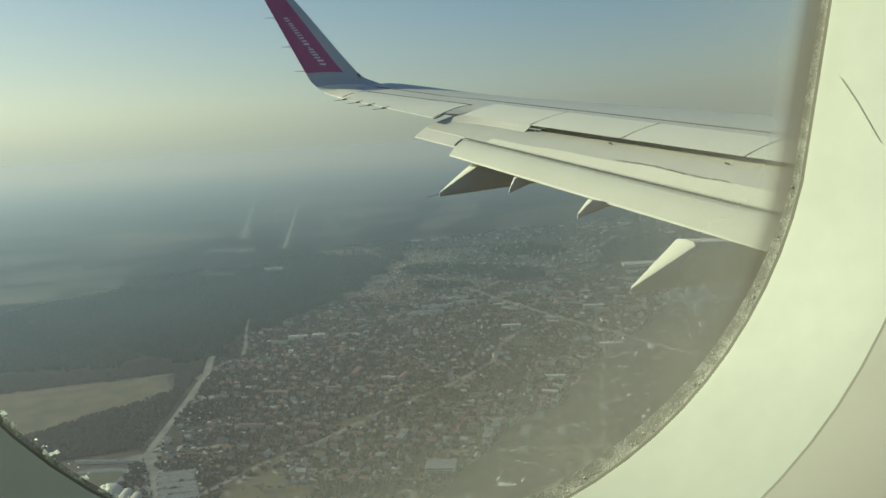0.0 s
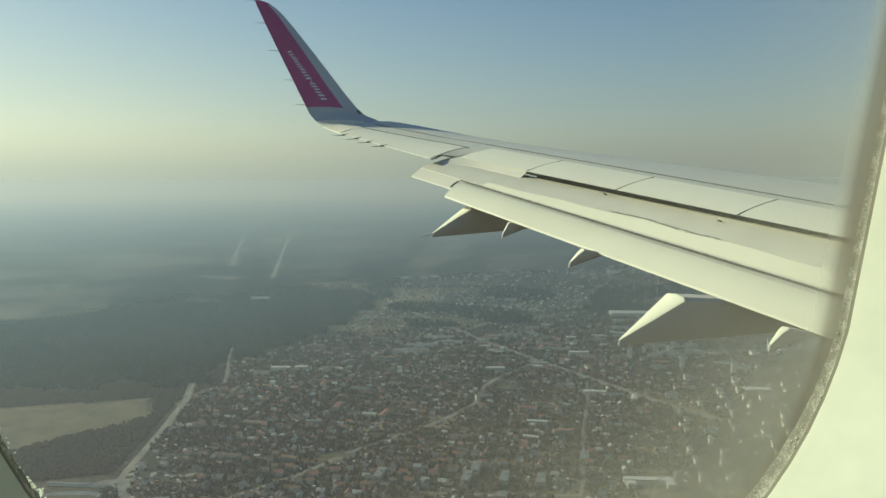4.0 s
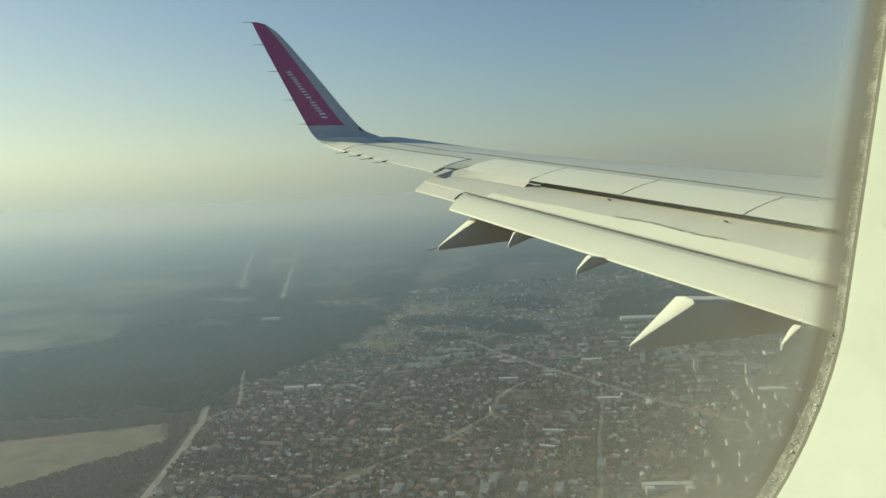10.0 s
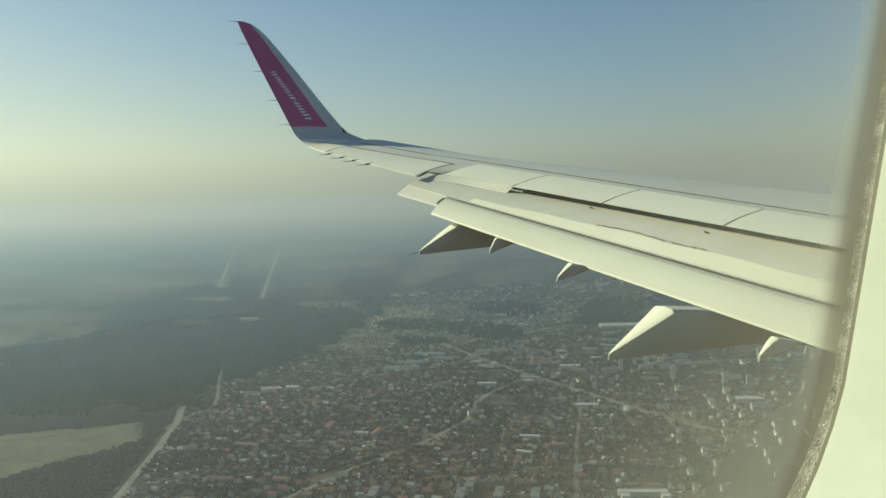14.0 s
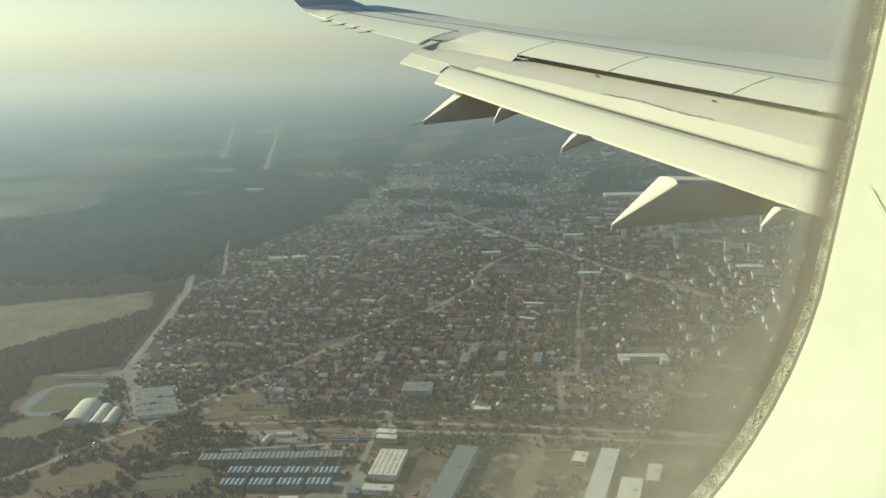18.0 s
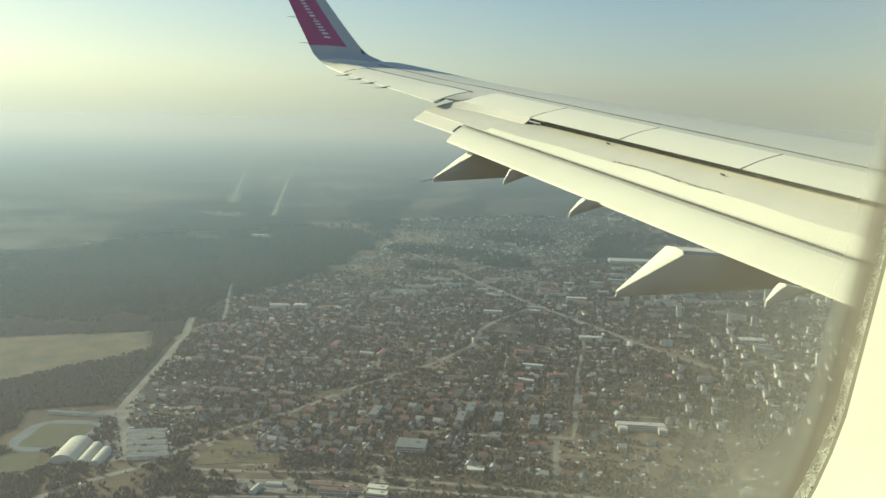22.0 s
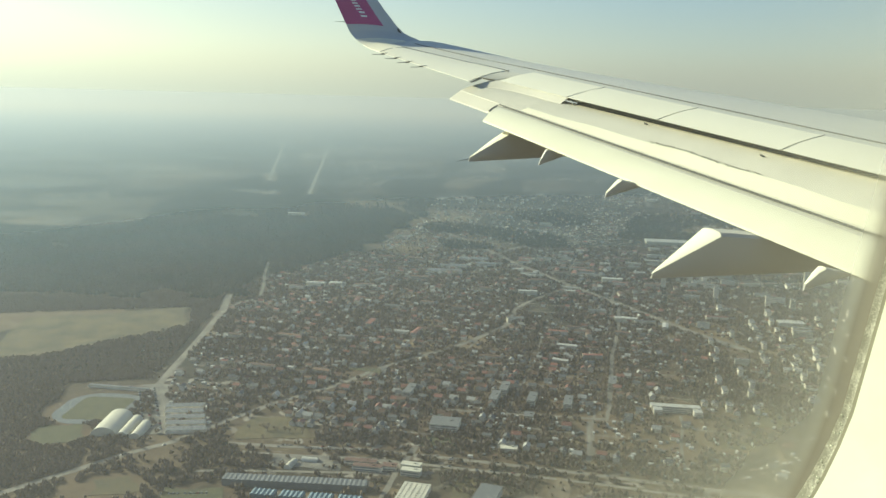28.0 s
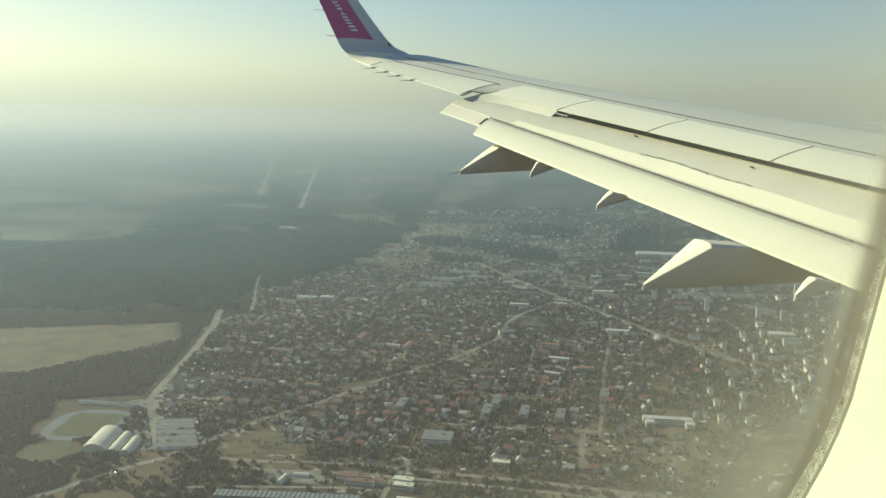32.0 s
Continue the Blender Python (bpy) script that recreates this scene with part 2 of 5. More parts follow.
def off(dx, dz, k=0.0, y0=11.7, base=zs):
    return lambda y: Vector((xs(y) + dx, y, base(y) + dz + k * (y0 - y)))


def sheet(name, top, material, thick=0.05, n=16, m=8, parent=wing, label=""):
    """A curved panel of some thickness: top(v, k) is its upper face, v along the span and k from front to rear."""
    rings = []
    for i in range(n + 1):
        row = [top(i / n, k / m) for k in range(m + 1)]
        dn = [p - Vector((0, 0, thick * (0.08 + 0.92 * math.sin(math.pi * min(1, (m - k + 0.6) / (m + 0.6) * 0.9))))) for k, p in reversed(list(enumerate(row)))]
        rings.append(row + dn)
    return part(name, loft(name, rings, material), parent, label)


def clip01(q):
    return min(1.0, max(0.0, q))


def on_flap(y, q, lift=0.0):
    """Point of the main flap's upper face: q from its nose to its rear edge; the nose draws back towards the outer end."""
    e = clip01((y - 12.7) / 0.72) ** 2
    a, b = off(0.15 - 0.36 * e, 0.005 - 0.05 * e, 0.056)(y), off(-0.50, -0.25, 0.013)(y)
    return a.lerp(b, q) + Vector((0, 0, 0.06 * (1 - 0.6 * e) * math.sin(math.pi * q) + lift))


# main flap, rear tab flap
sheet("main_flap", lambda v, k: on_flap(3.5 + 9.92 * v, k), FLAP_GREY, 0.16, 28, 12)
strip("flap_end", 12.35, 13.42, off(-0.49, -0.247, 0.013), off(-0.62, -0.385, 0.015), FLAP_GREY, 0.03, 0.0, 3, 2)


def on_tab(v, k, lift=0.0):
    """Point of the tab flap: its outer end is cut aslant."""
    a, b = off(-0.485, -0.275, 0.013)(3.5 + 8.98 * v), off(-0.90, -0.470, 0.0)(3.5 + 8.58 * v)
    return a.lerp(b, k) + Vector((0, 0, 0.035 * math.sin(math.pi * k) + lift))


sheet("tab_flap", on_tab, FLAP_WHITE, 0.09, 20, 8)
# greyer strip paints the main flap's shade on the tab's front
sheet("tab_painted_shade", lambda v, k: on_tab(v, 0.03 + 0.17 * k, 0.004 - 0.003 * k), FLAP_GREY, 0.004, 20, 3)
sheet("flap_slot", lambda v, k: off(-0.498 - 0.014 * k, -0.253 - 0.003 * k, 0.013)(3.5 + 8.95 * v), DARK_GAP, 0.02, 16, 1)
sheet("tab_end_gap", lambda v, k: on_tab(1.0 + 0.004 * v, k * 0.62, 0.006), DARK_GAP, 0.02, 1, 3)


# aileron, its seam, and the tip's rear panel
def seam_s(y):
    return 0.12 + 0.24 * clip01((16.5 - y) / 2.1) ** 1.1


def on_aileron(v, k, lift=0.012):
    f, r = 13.80 + 2.62 * v, 13.33 + 2.72 * v
    a, c = upper(f, seam_s(f)), off(-0.46, -0.132 - 0.034 * v)(r)
    return a.lerp(c, k) + Vector((0, 0, lift + 0.022 * math.sin(math.pi * k)))


sheet("aileron", on_aileron, WING_WHITE, 0.026, 12, 10)
sheet("aileron_seam", lambda v, k: upper(13.75 + 2.72 * v, seam_s(13.8 + 2.67 * v) + 0.028 - 0.024 * k) + Vector((0, 0, 0.015)), SEAM, 0.01, 12, 1)
sheet("aileron_bay_skin", lambda v, k: on_aileron(-0.004, k * 0.70, 0.004).lerp(upper(13.36, 0.40 * (1 - k)) + Vector((0, 0, 0.008)), v), FLAP_GREY, 0.01, 4, 5)
sheet("aileron_end_gap", lambda v, k: on_aileron(1.0 + 0.016 * v, k * 0.95, 0.010), DARK_GAP, 0.03, 1, 6)
sheet("aileron_inner_gap", lambda v, k: on_aileron(-0.020 + 0.016 * v, 0.70 + 0.28 * k, -0.004), DARK_GAP, 0.01, 1, 5)
TIP_REAR = [(15.95, -10.19, 1.492), (16.2, -10.242, 1.513), (16.45, -10.31, 1.542), (16.7, -10.388, 1.578), (16.95, -10.48, 1.632)]


def on_tip_rear(v, k):
    y = 16.10 + 0.8 * v
    x, z = (float(np.interp(y, [t[0] for t in TIP_REAR], [t[j] for t in TIP_REAR])) for j in (1, 2))
    a, c = upper(min(y + 0.35, 16.9), 0.16), Vector((x, y, z))
    return a.lerp(c, k) + Vector((0, 0, 0.008 + 0.03 * math.sin(math.pi * k)))


sheet("tip_panel", on_tip_rear, WING_WHITE, 0.05, 8, 6)
# dark strips added in place of the shade inside cove and slot
strip("flap_cove_shade", 3.5, 12.0, off(0.45, -0.22), off(0.14, -0.10, 0.05), DARK_GAP, 0.03, 0.0, 12, 2)
strip("slot_shade_strip", 3.5, 11.80, lambda y: Vector((xs(y) + 0.07, y, zt(y) - 0.004)), lambda y: Vector((xs(y) + 0.055, y, zt(y) - 0.17)), DARK_GAP, 0.012, 0.0, 12, 1)
sheet("flap_shroud", lambda v, k: Vector((xs(11.83 + 1.60 * v) - 0.052, 11.83 + 1.60 * v, zt(11.83 + 1.60 * v) + 0.002)).lerp(on_flap(11.83 + 1.60 * v, 0.42, 0.004), k), FLAP_GREY, 0.01, 8, 3)
# spoilers
SP = [13.3, 11.84, 10.30, 8.72, 7.15]
for a, b in zip(SP[:-1], SP[1:]):
    strip("spoiler", b + 0.012, a - 0.012, lambda y: upper(y + 0.16, 0.56) + Vector((0, 0, 0.010)), lambda y: upper(y, -0.01) + Vector((0, 0, 0.010)), WING_WHITE, 0.012, 0.014, 6, 12)
for a in SP[1:4]:
    strip("spoiler_gap", a - 0.006, a + 0.006, lambda y: upper(y + 0.16, 0.57) + Vector((0, 0, 0.016)), lambda y: upper(y, 0.0) + Vector((0, 0, 0.016)), SEAM, 0.01, 0.0, 1, 6)


def hinge_s(y):
    return 0.700 - 0.115 * max(0.0, y - 14.0)


strip("spoiler_hinge_seam", 5.0, 16.6, lambda y: upper(y, hinge_s(y) + 0.012) + Vector((0, 0, 0.012)), lambda y: upper(y, hinge_s(y)) + Vector((0, 0, 0.012)), SEAM, 0.01, 0.0, 24, 1)


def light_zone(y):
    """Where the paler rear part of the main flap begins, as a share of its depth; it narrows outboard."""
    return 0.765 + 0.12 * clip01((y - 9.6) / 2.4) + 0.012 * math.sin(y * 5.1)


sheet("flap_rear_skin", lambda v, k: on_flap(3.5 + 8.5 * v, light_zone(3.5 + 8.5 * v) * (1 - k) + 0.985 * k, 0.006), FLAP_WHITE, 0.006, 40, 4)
pick = random.Random(3)
vs, fs = [], []
for i in range(70):
    y = 9.95 - 1.35 * (i / 70) + pick.uniform(-0.03, 0.03)
    q = light_zone(y) - 0.015 + pick.uniform(-0.012, 0.012) + (0.02 if i % 9 == 0 else 0)
    w, l = pick.uniform(0.003, 0.009), pick.uniform(0.02, 0.08)
    if pick.random() < 0.25:
        continue
    o = len(vs)
    vs += [on_flap(y + b * l / 2, q + a * w, 0.010) for a, b in ((-1, -1), (1, -0.8), (0.8, 1), (-1, 0.9))]
    fs.append((o, o + 1, o + 2, o + 3))
tagged(part("paint_scuffs", as_mesh("paint_scuffs", vs, fs, JOINT), wing, "dark flaked paint scuffs"), kind="stuff")
for y, q in ((11.74, 0.30), (10.42, 0.36), (8.85, 0.40)):
    p = on_flap(y, q, 0.006)
    bm = bmesh.new()
    bmesh.ops.create_cube(bm, size=1, matrix=Matrix.LocRotScale(p + Vector((0, 0, 0.012)), Euler((0.1, 0.35, 0.3)), (0.025, 0.05, 0.010)))
    bmesh.ops.bevel(bm, geom=bm.edges[:], offset=0.005, segments=1)
    part("hinge_fitting", from_bm("hinge_fitting", bm, DARK_GAP), wing)
# upturned tip
TE = [(-10.40, 16.72, 1.59), (-10.525, 17.07, 1.672), (-10.67, 17.25, 1.80), (-10.79, 17.34, 1.97), (-11.33, 17.66, 2.77), (-11.76, 17.92, 3.42), (-11.93, 18.04, 3.70)]
LE = [(-8.50, 16.75, 1.85), (-9.10, 17.12, 1.89), (-9.53, 17.31, 1.98), (-9.88, 17.41, 2.13), (-10.75, 17.75, 2.96), (-11.38, 18.0, 3.54), (-11.66, 18.05, 3.70)]


def tip_ring(te, le, thick):
    te, le = Vector(te), Vector(le)
    nrm = Vector((0, -0.35, 0.94)).lerp(Vector((0, -0.92, 0.38)), clip01((te.z - 1.62) / 0.32)).normalized()
    row = [te.lerp(le, k / 8) for k in range(9)]
    return [p + nrm * thick * 1.6 * math.sin(math.pi * (k / 8) ** 0.8) for k, p in enumerate(row)] + \
           [p - nrm * thick * math.sin(math.pi * (k / 8) ** 0.8) for k, p in reversed(list(enumerate(row))) if 0 < k < 8]


def spline(pts, q):
    """A smooth curve through a row of points, q in steps of the row."""
    i = min(int(q), len(pts) - 2)
    p = [Vector(pts[min(max(j, 0), len(pts) - 1)]) for j in (i - 1, i, i + 1, i + 2)]
    t = q - i
    return 0.5 * (2 * p[1] + (p[2] - p[0]) * t + (2 * p[0] - 5 * p[1] + 4 * p[2] - p[3]) * t * t + (3 * p[1] - p[0] - 3 * p[2] + p[3]) * t ** 3)


tip_mesh = loft("winglet", [tip_ring(spline(TE, i / 3), spline(LE, i / 3), 0.045 * (1 - 0.1 * i / 3)) for i in range(19)], WING_GREY)
tip_mesh.materials.append(WING_WHITE)
# the winglet's rear foot is white, the rest grey
for f in tip_mesh.polygons:
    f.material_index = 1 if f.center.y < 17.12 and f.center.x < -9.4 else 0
winglet = part("winglet", tip_mesh, wing, "grey upturned winglet with a magenta inner face")


def on_tip(v, u, lift=0.0):
    """Point of the winglet's inner face: v up it from the magenta's lower edge to its top, u from its rear to its front edge."""
    i = 3 + v * 3
    te, le = spline(TE, i), spline(LE, i)
    th = 0.045 * (1 - 0.1 * i) * 1.6 * math.sin(math.pi * min(max(u, 0), 1) ** 0.8)
    return te.lerp(le, u) + Vector((0, -0.92, 0.38)) * (th + lift)


def face_panel(name, v0, v1, ua, ub, material, lift, parent, label="", n=14, m=8):
    verts = [on_tip(v0 + (v1 - v0) * i / n, ua(i / n) + (ub(i / n) - ua(i / n)) * j / m, lift) for i in range(n + 1) for j in range(m + 1)]
    faces = [(i * (m + 1) + j, i * (m + 1) + j + 1, (i + 1) * (m + 1) + j + 1, (i + 1) * (m + 1) + j) for i in range(n) for j in range(m)]
    return part(name, as_mesh(name, verts, faces, material, True), parent, label)


face_panel("magenta_face", -0.03, 1.0, lambda q: 0.0, lambda q: 0.70 if q < 0.9 else 0.70 + (q - 0.9) * 3, MAGENTA, 0.004, winglet, "magenta painted panel")
# row of short white bars along the magenta face
widths = [0.9, 0.35, 0.7, 0.7, 0.75, 0.35, 0.5, 0.3, 0.75, 0.85, 1.2]
pos = 0.352
for wd in widths:
    step = wd * 0.044
    tall = 0.125 if wd > 0.32 else 0.05
    for q0, q1 in ((0.0, 0.24), (0.5, 0.74)) if wd > 0.6 else ((0.1, 0.6),):
        va, vb = pos - step * q0, pos - step * q1
        ca = 0.285 + (0.352 - pos) * 0.5
        face_panel("white_bar", vb, va, lambda q, c=ca: c - tall / 2, lambda q, c=ca: c + tall / 2, LETTER, 0.009, winglet, "", 1, 2)
    pos -= step
p = on_tip(-0.06, 0.98)
bm = bmesh.new()
bmesh.ops.create_cube(bm, size=1, matrix=Matrix.LocRotScale(p + Vector((0.0, -0.02, -0.03)), Euler((0.2, 0.75, 0.0)), (0.13, 0.03, 0.03)))
bmesh.ops.bevel(bm, geom=bm.edges[:], offset=0.012, segments=2)
part("navigation_light", from_bm("navigation_light", bm, DARK_GAP), winglet, "dark lamp housing")
# static dischargers: on the tip's rear edge, the aileron
for v in (0.0, 0.178, 0.37, 0.595, 0.99):
    p = on_tip(v, 0.0)
    part("static_discharger", tube("static_discharger", p, p + Vector((-0.17, 0.0, -0.03)), 0.006, 0.003, METAL, 5), winglet)
for y in (14.62, 15.05, 15.45, 15.9):
    p = off(-0.45, -0.132 - 0.034 * (y - 13.33) / 2.72)(y)
    part("static_discharger", tube("static_discharger", p, p + Vector((-0.19, 0.02, -0.045)), 0.006, 0.004, METAL, 5), wing)
    part("discharger_base", tube("discharger_base", p + Vector((0.05, 0, 0.024)), p + Vector((-0.06, 0.006, -0.008)), 0.016, 0.010, DARK_GAP, 6), wing)


def fairing(tip, length, wide, slope, top, drop, name="flap_track_fairing"):
    """A pointed cover: knife-edged tail at tip, flat top that climbs ahead to the flap, narrow keel."""
    tip = Vector(tip)
    rings = []
    for i in range(15):
        s = length * (i / 14) ** 1.4
        w = 0.012 + min(wide, 0.36 * s) * (1 - 0.25 * (i / 14) ** 3)
        zt_ = min(0.02 + slope * s, top + (0.12 * s if length > 1 else 0.0))
        zb = min(-0.035 + drop * s, zt_ - 0.03)
        c = tip + Vector((s, -0.02 * s, 0))
        row = [(-1, 0.93), (-0.8, 1.0), (0.0, 1.03), (0.8, 1.0), (1, 0.93), (0.96, 0.6), (0.8, 0.25), (0.45, 0.04), (0, 0), (-0.45, 0.04), (-0.8, 0.25), (-0.96, 0.6)]
        rings.append([c + Vector((0, w * a, zb + (zt_ - zb) * b)) for a, b in row])
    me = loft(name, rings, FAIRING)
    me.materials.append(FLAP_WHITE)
    # lit and shaded sides put into colour: up- and rear-facing faces go white
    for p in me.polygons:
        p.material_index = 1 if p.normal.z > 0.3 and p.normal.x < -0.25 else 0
    return part(name, me, wing, "pointed flap fairing, sunward top faces coloured lighter than the rest")


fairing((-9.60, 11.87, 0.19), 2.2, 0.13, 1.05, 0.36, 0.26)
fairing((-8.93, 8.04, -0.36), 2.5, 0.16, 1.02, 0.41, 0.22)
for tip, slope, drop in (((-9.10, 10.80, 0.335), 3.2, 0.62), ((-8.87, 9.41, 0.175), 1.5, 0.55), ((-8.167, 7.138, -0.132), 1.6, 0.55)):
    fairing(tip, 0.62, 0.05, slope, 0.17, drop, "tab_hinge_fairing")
for tip in ((-9.60, 11.87, 0.19), (-8.93, 8.04, -0.36)):
    p = Vector(tip)
    part("static_discharger", tube("static_discharger", p, p + Vector((-0.15, 0.0, -0.06)), 0.005, 0.003, METAL, 5), wing)

# ---- the cabin: wall with the window's opening, lining, seal, frost ----
WX, WY, WZ, WA, WB = -12.4871, 1.644, 0.411, 0.111, 0.1726


def oval(grow, y, n=72, squash=1.0):
    """Rounded upright window outline, grown by some metres, at depth y."""
    a, b = WA + grow, WB + grow
    r = a
    pts = []
    for k in range(n):
        t = 2 * math.pi * k / n
        c, s = math.cos(t), math.sin(t)
        wide = 0.008 * max(0.0, -c) * max(0.0, min(1.0, s + 0.3))
        pts.append(Vector((WX + r * c - wide, y, WZ + r * s + math.copysign(b - r, s))))
    return pts


def swell(k):
    """How far the seal swells round its outline, most at the foot of the opening."""
    t = 2 * math.pi * k / 72
    return min(1.0, max(0.0, 0.12 - 0.88 * math.sin(t))) * min(1.0, max(0.0, 0.6 + 1.5 * math.cos(t)))


def lip(share):
    """One line of the seal's slope, from its joint to its inner edge."""
    wavy = random.Random(11)
    pts = []
    for k, (p, o) in enumerate(zip(oval(-0.0028, WY + 0.0052), oval(-0.0008, WY + 0.0021))):
        edge = o.lerp(p, swell(k) * wavy.uniform(0.92, 1.04))
        pts.append(oval_rim[k].lerp(edge, share))
    return pts


oval_rim = oval(-0.0003, WY + 0.0014)
window = thing("window_1", "oval aircraft cabin window with cream surround and worn grey seal", "window", AIR, "", "structure")
rev = [oval(0.0002, WY), oval(0.0007, WY - 0.0015), oval(0.004, WY - 0.010), oval(0.0075, WY - 0.0210), oval(0.011, WY - 0.030)]
part("window_surround", loft("window_surround", rev, PANEL, True, True, False), window, "cream moulded window surround")
part("surround_groove", loft("surround_groove", [oval(0.011, WY - 0.030), oval(0.0111, WY - 0.0303), oval(0.0112, WY - 0.0306)], GROOVE, False, True, False), window)
part("seal_joint", loft("seal_joint", [oval(0.0002, WY), oval(-0.0001, WY + 0.0009)], JOINT, True, True, False), window, "thin dark joint")
part("window_seal", loft("window_seal", [oval(-0.0001, WY + 0.0009), oval(-0.0003, WY + 0.0014), lip(0.5), lip(0.85), lip(1.0), oval(0.03, WY + 0.0080), oval(0.11, WY + 0.05)], SEAL, True, True, False), window, "speckled light grey window seal")
# the pane's dirty rim
GRIME = bpy.data.materials.new("pane_grime")
GRIME.use_nodes = True
gt = GRIME.node_tree
gt.nodes.clear()
att = gt.nodes.new("ShaderNodeAttribute")
att.attribute_name = "dirt"
gn = gt.nodes.new("ShaderNodeTexNoise")
gn.inputs["Scale"].default_value, gn.inputs["Detail"].default_value = 55.0, 6.0
gm = gt.nodes.new("ShaderNodeMapRange")
gm.inputs[1].default_value, gm.inputs[2].default_value, gm.inputs[3].default_value, gm.inputs[4].default_value = 0.3, 0.7, 0.9, 1.06
gx = gt.nodes.new("ShaderNodeMath")
gx.operation, gx.use_clamp = "MULTIPLY", True
gc = gt.nodes.new("ShaderNodeTexCoord")
gt.links.new(gc.outputs["Object"], gn.inputs["Vector"])
gt.links.new(gn.outputs[0], gm.inputs[0])
gt.links.new(gm.outputs[0], gx.inputs[0])
gt.links.new(att.outputs["Fac"], gx.inputs[1])
gtr, gdf, gtl, gad, gmx = (gt.nodes.new("ShaderNode" + k) for k in ("BsdfTransparent", "BsdfDiffuse", "BsdfTranslucent", "AddShader", "MixShader"))
gdf.inputs[0].default_value = (0.15, 0.15, 0.128, 1)
gtl.inputs[0].default_value = (0.21, 0.205, 0.17, 1)
for shader, pale, dark in ((gdf, (0.35, 0.335, 0.285), (0.145, 0.132, 0.108)), (gtl, (0.43, 0.415, 0.345), (0.20, 0.182, 0.145))):
    tone = gt.nodes.new("ShaderNodeValToRGB")
    tone.color_ramp.elements[0].position, tone.color_ramp.elements[0].color = 0.35, (*pale, 1)
    tone.color_ramp.elements[1].position, tone.color_ramp.elements[1].color = 0.8, (*dark, 1)
    gt.links.new(att.outputs["Fac"], tone.inputs[0])
    gt.links.new(tone.outputs[0], shader.inputs[0])
gt.links.new(gdf.outputs[0], gad.inputs[0])
gt.links.new(gtl.outputs[0], gad.inputs[1])
gt.links.new(gx.outputs[0], gmx.inputs[0])
gt.links.new(gtr.outputs[0], gmx.inputs[1])
gt.links.new(gad.outputs[0], gmx.inputs[2])
gt.links.new(gmx.outputs[0], gt.nodes.new("ShaderNodeOutputMaterial").inputs[0])
steps = 32
vs, fs, dirt = [], [], []
for i in range(steps + 1):
    q = i / steps
    depth = 0.0005 + 0.082 * q ** 1.8
    for k, p in enumerate(oval(-depth, WY + 0.0022)):
        ang = 2 * math.pi * k / 72
        vs.append(p + Vector((0, 0.0033 * swell(k), 0)))
        side = clip01(0.10 + 1.1 * math.cos(ang + 0.32))
        upright = clip01((math.sin(ang) + 0.62) / 0.55)
        high = clip01((math.sin(ang) + 0.28) / 0.26)
        band = min(1.0, max(0.0, (0.0052 + 0.0068 * upright - depth) / (0.0050 + 0.0062 * upright)))
        thick_band = 0.50 + 0.42 * upright
        dirt.append(0.040 + side * (thick_band * band * band * (3 - 2 * band) + (0.67 - 0.29 * high) * (1 - q) ** (1.3 + 0.3 * high) * (1 - band)))
for i in range(steps):
    fs += [(i * 72 + k, i * 72 + (k + 1) % 72, (i + 1) * 72 + (k + 1) % 72, (i + 1) * 72 + k) for k in range(72)]
fs.append(tuple(steps * 72 + k for k in range(72)))
grime = as_mesh("grimy_pane_rim", vs, fs, GRIME, True)
grime.attributes.new("dirt", "FLOAT", "POINT").data.foreach_set("value", dirt)
pane = part("pane", grime, window, "hazy pane, dirtiest round its rim")
pane.visible_shadow = False
# a faint dark scratch on the surround
vs = []
for s, dz in ((0.005, -0.044), (0.011, -0.0515), (0.0175, -0.0600)):
    for e in (-1, 1):
        vs.append(Vector((WX + WA + 0.355 * s - 0.0006, WY - s + e * 0.0004, WZ + dz + e * 0.0004)))
part("scratch", as_mesh("scratch", vs, [(0, 1, 3, 2), (2, 3, 5, 4)], SCRATCH), window, "faint grey scratch")
# crumbs of frost along the seal, thickest at the foot of the opening
fr = random.Random(5)
vs, fs = [], []
for n in range(700):
    k = fr.uniform(-1.9, 0.35) if fr.random() < 0.7 else fr.uniform(-2.9, -1.7)
    if n >= 650:
        k = fr.gauss(-2.25, 0.22)
    deep = min(1.0, abs(fr.gauss(0, 0.45)))
    g = -0.0002 - 0.0016 * deep
    r, b = WA + g, WB + g
    c = Vector((WX + r * math.cos(k), WY + 0.0010 + 0.0024 * deep, WZ + r * math.sin(k) + math.copysign(b - r, math.sin(k))))
    size = fr.uniform(0.00007, 0.00026) * (3.6 if n >= 650 else 1.8 if fr.random() < 0.10 else 1)
    o = len(vs)
    for a in ((1, 0, 0), (0, 1, 0), (-1, 0, 0), (0, -1, 0), (0, 0, 1), (0, 0, -1)):
        vs.append(c + Vector((a[0], a[1] * 0.5, a[2])) * size * fr.uniform(0.4, 1.5))
    for j in range(4):
        fs += [(o + j, o + (j + 1) % 4, o + 4), (o + (j + 1) % 4, o + j, o + 5)]
tagged(part("frost", as_mesh("frost", vs, fs, FROST), window, "white crumbs of frost on the seal"), kind="stuff")
lining = [oval(0.0112, WY - 0.0306), oval(0.0145, WY - 0.042), oval(0.022, WY - 0.060), oval(0.034, WY - 0.077), oval(0.060, WY - 0.092)]
part("window_lining", loft("window_lining", lining, WALL_PANEL, True, True, False), window, "beige moulded lining panel")
wall_rings = [oval(0.060, WY - 0.092)]
q = wall_rings[0]
outer = []
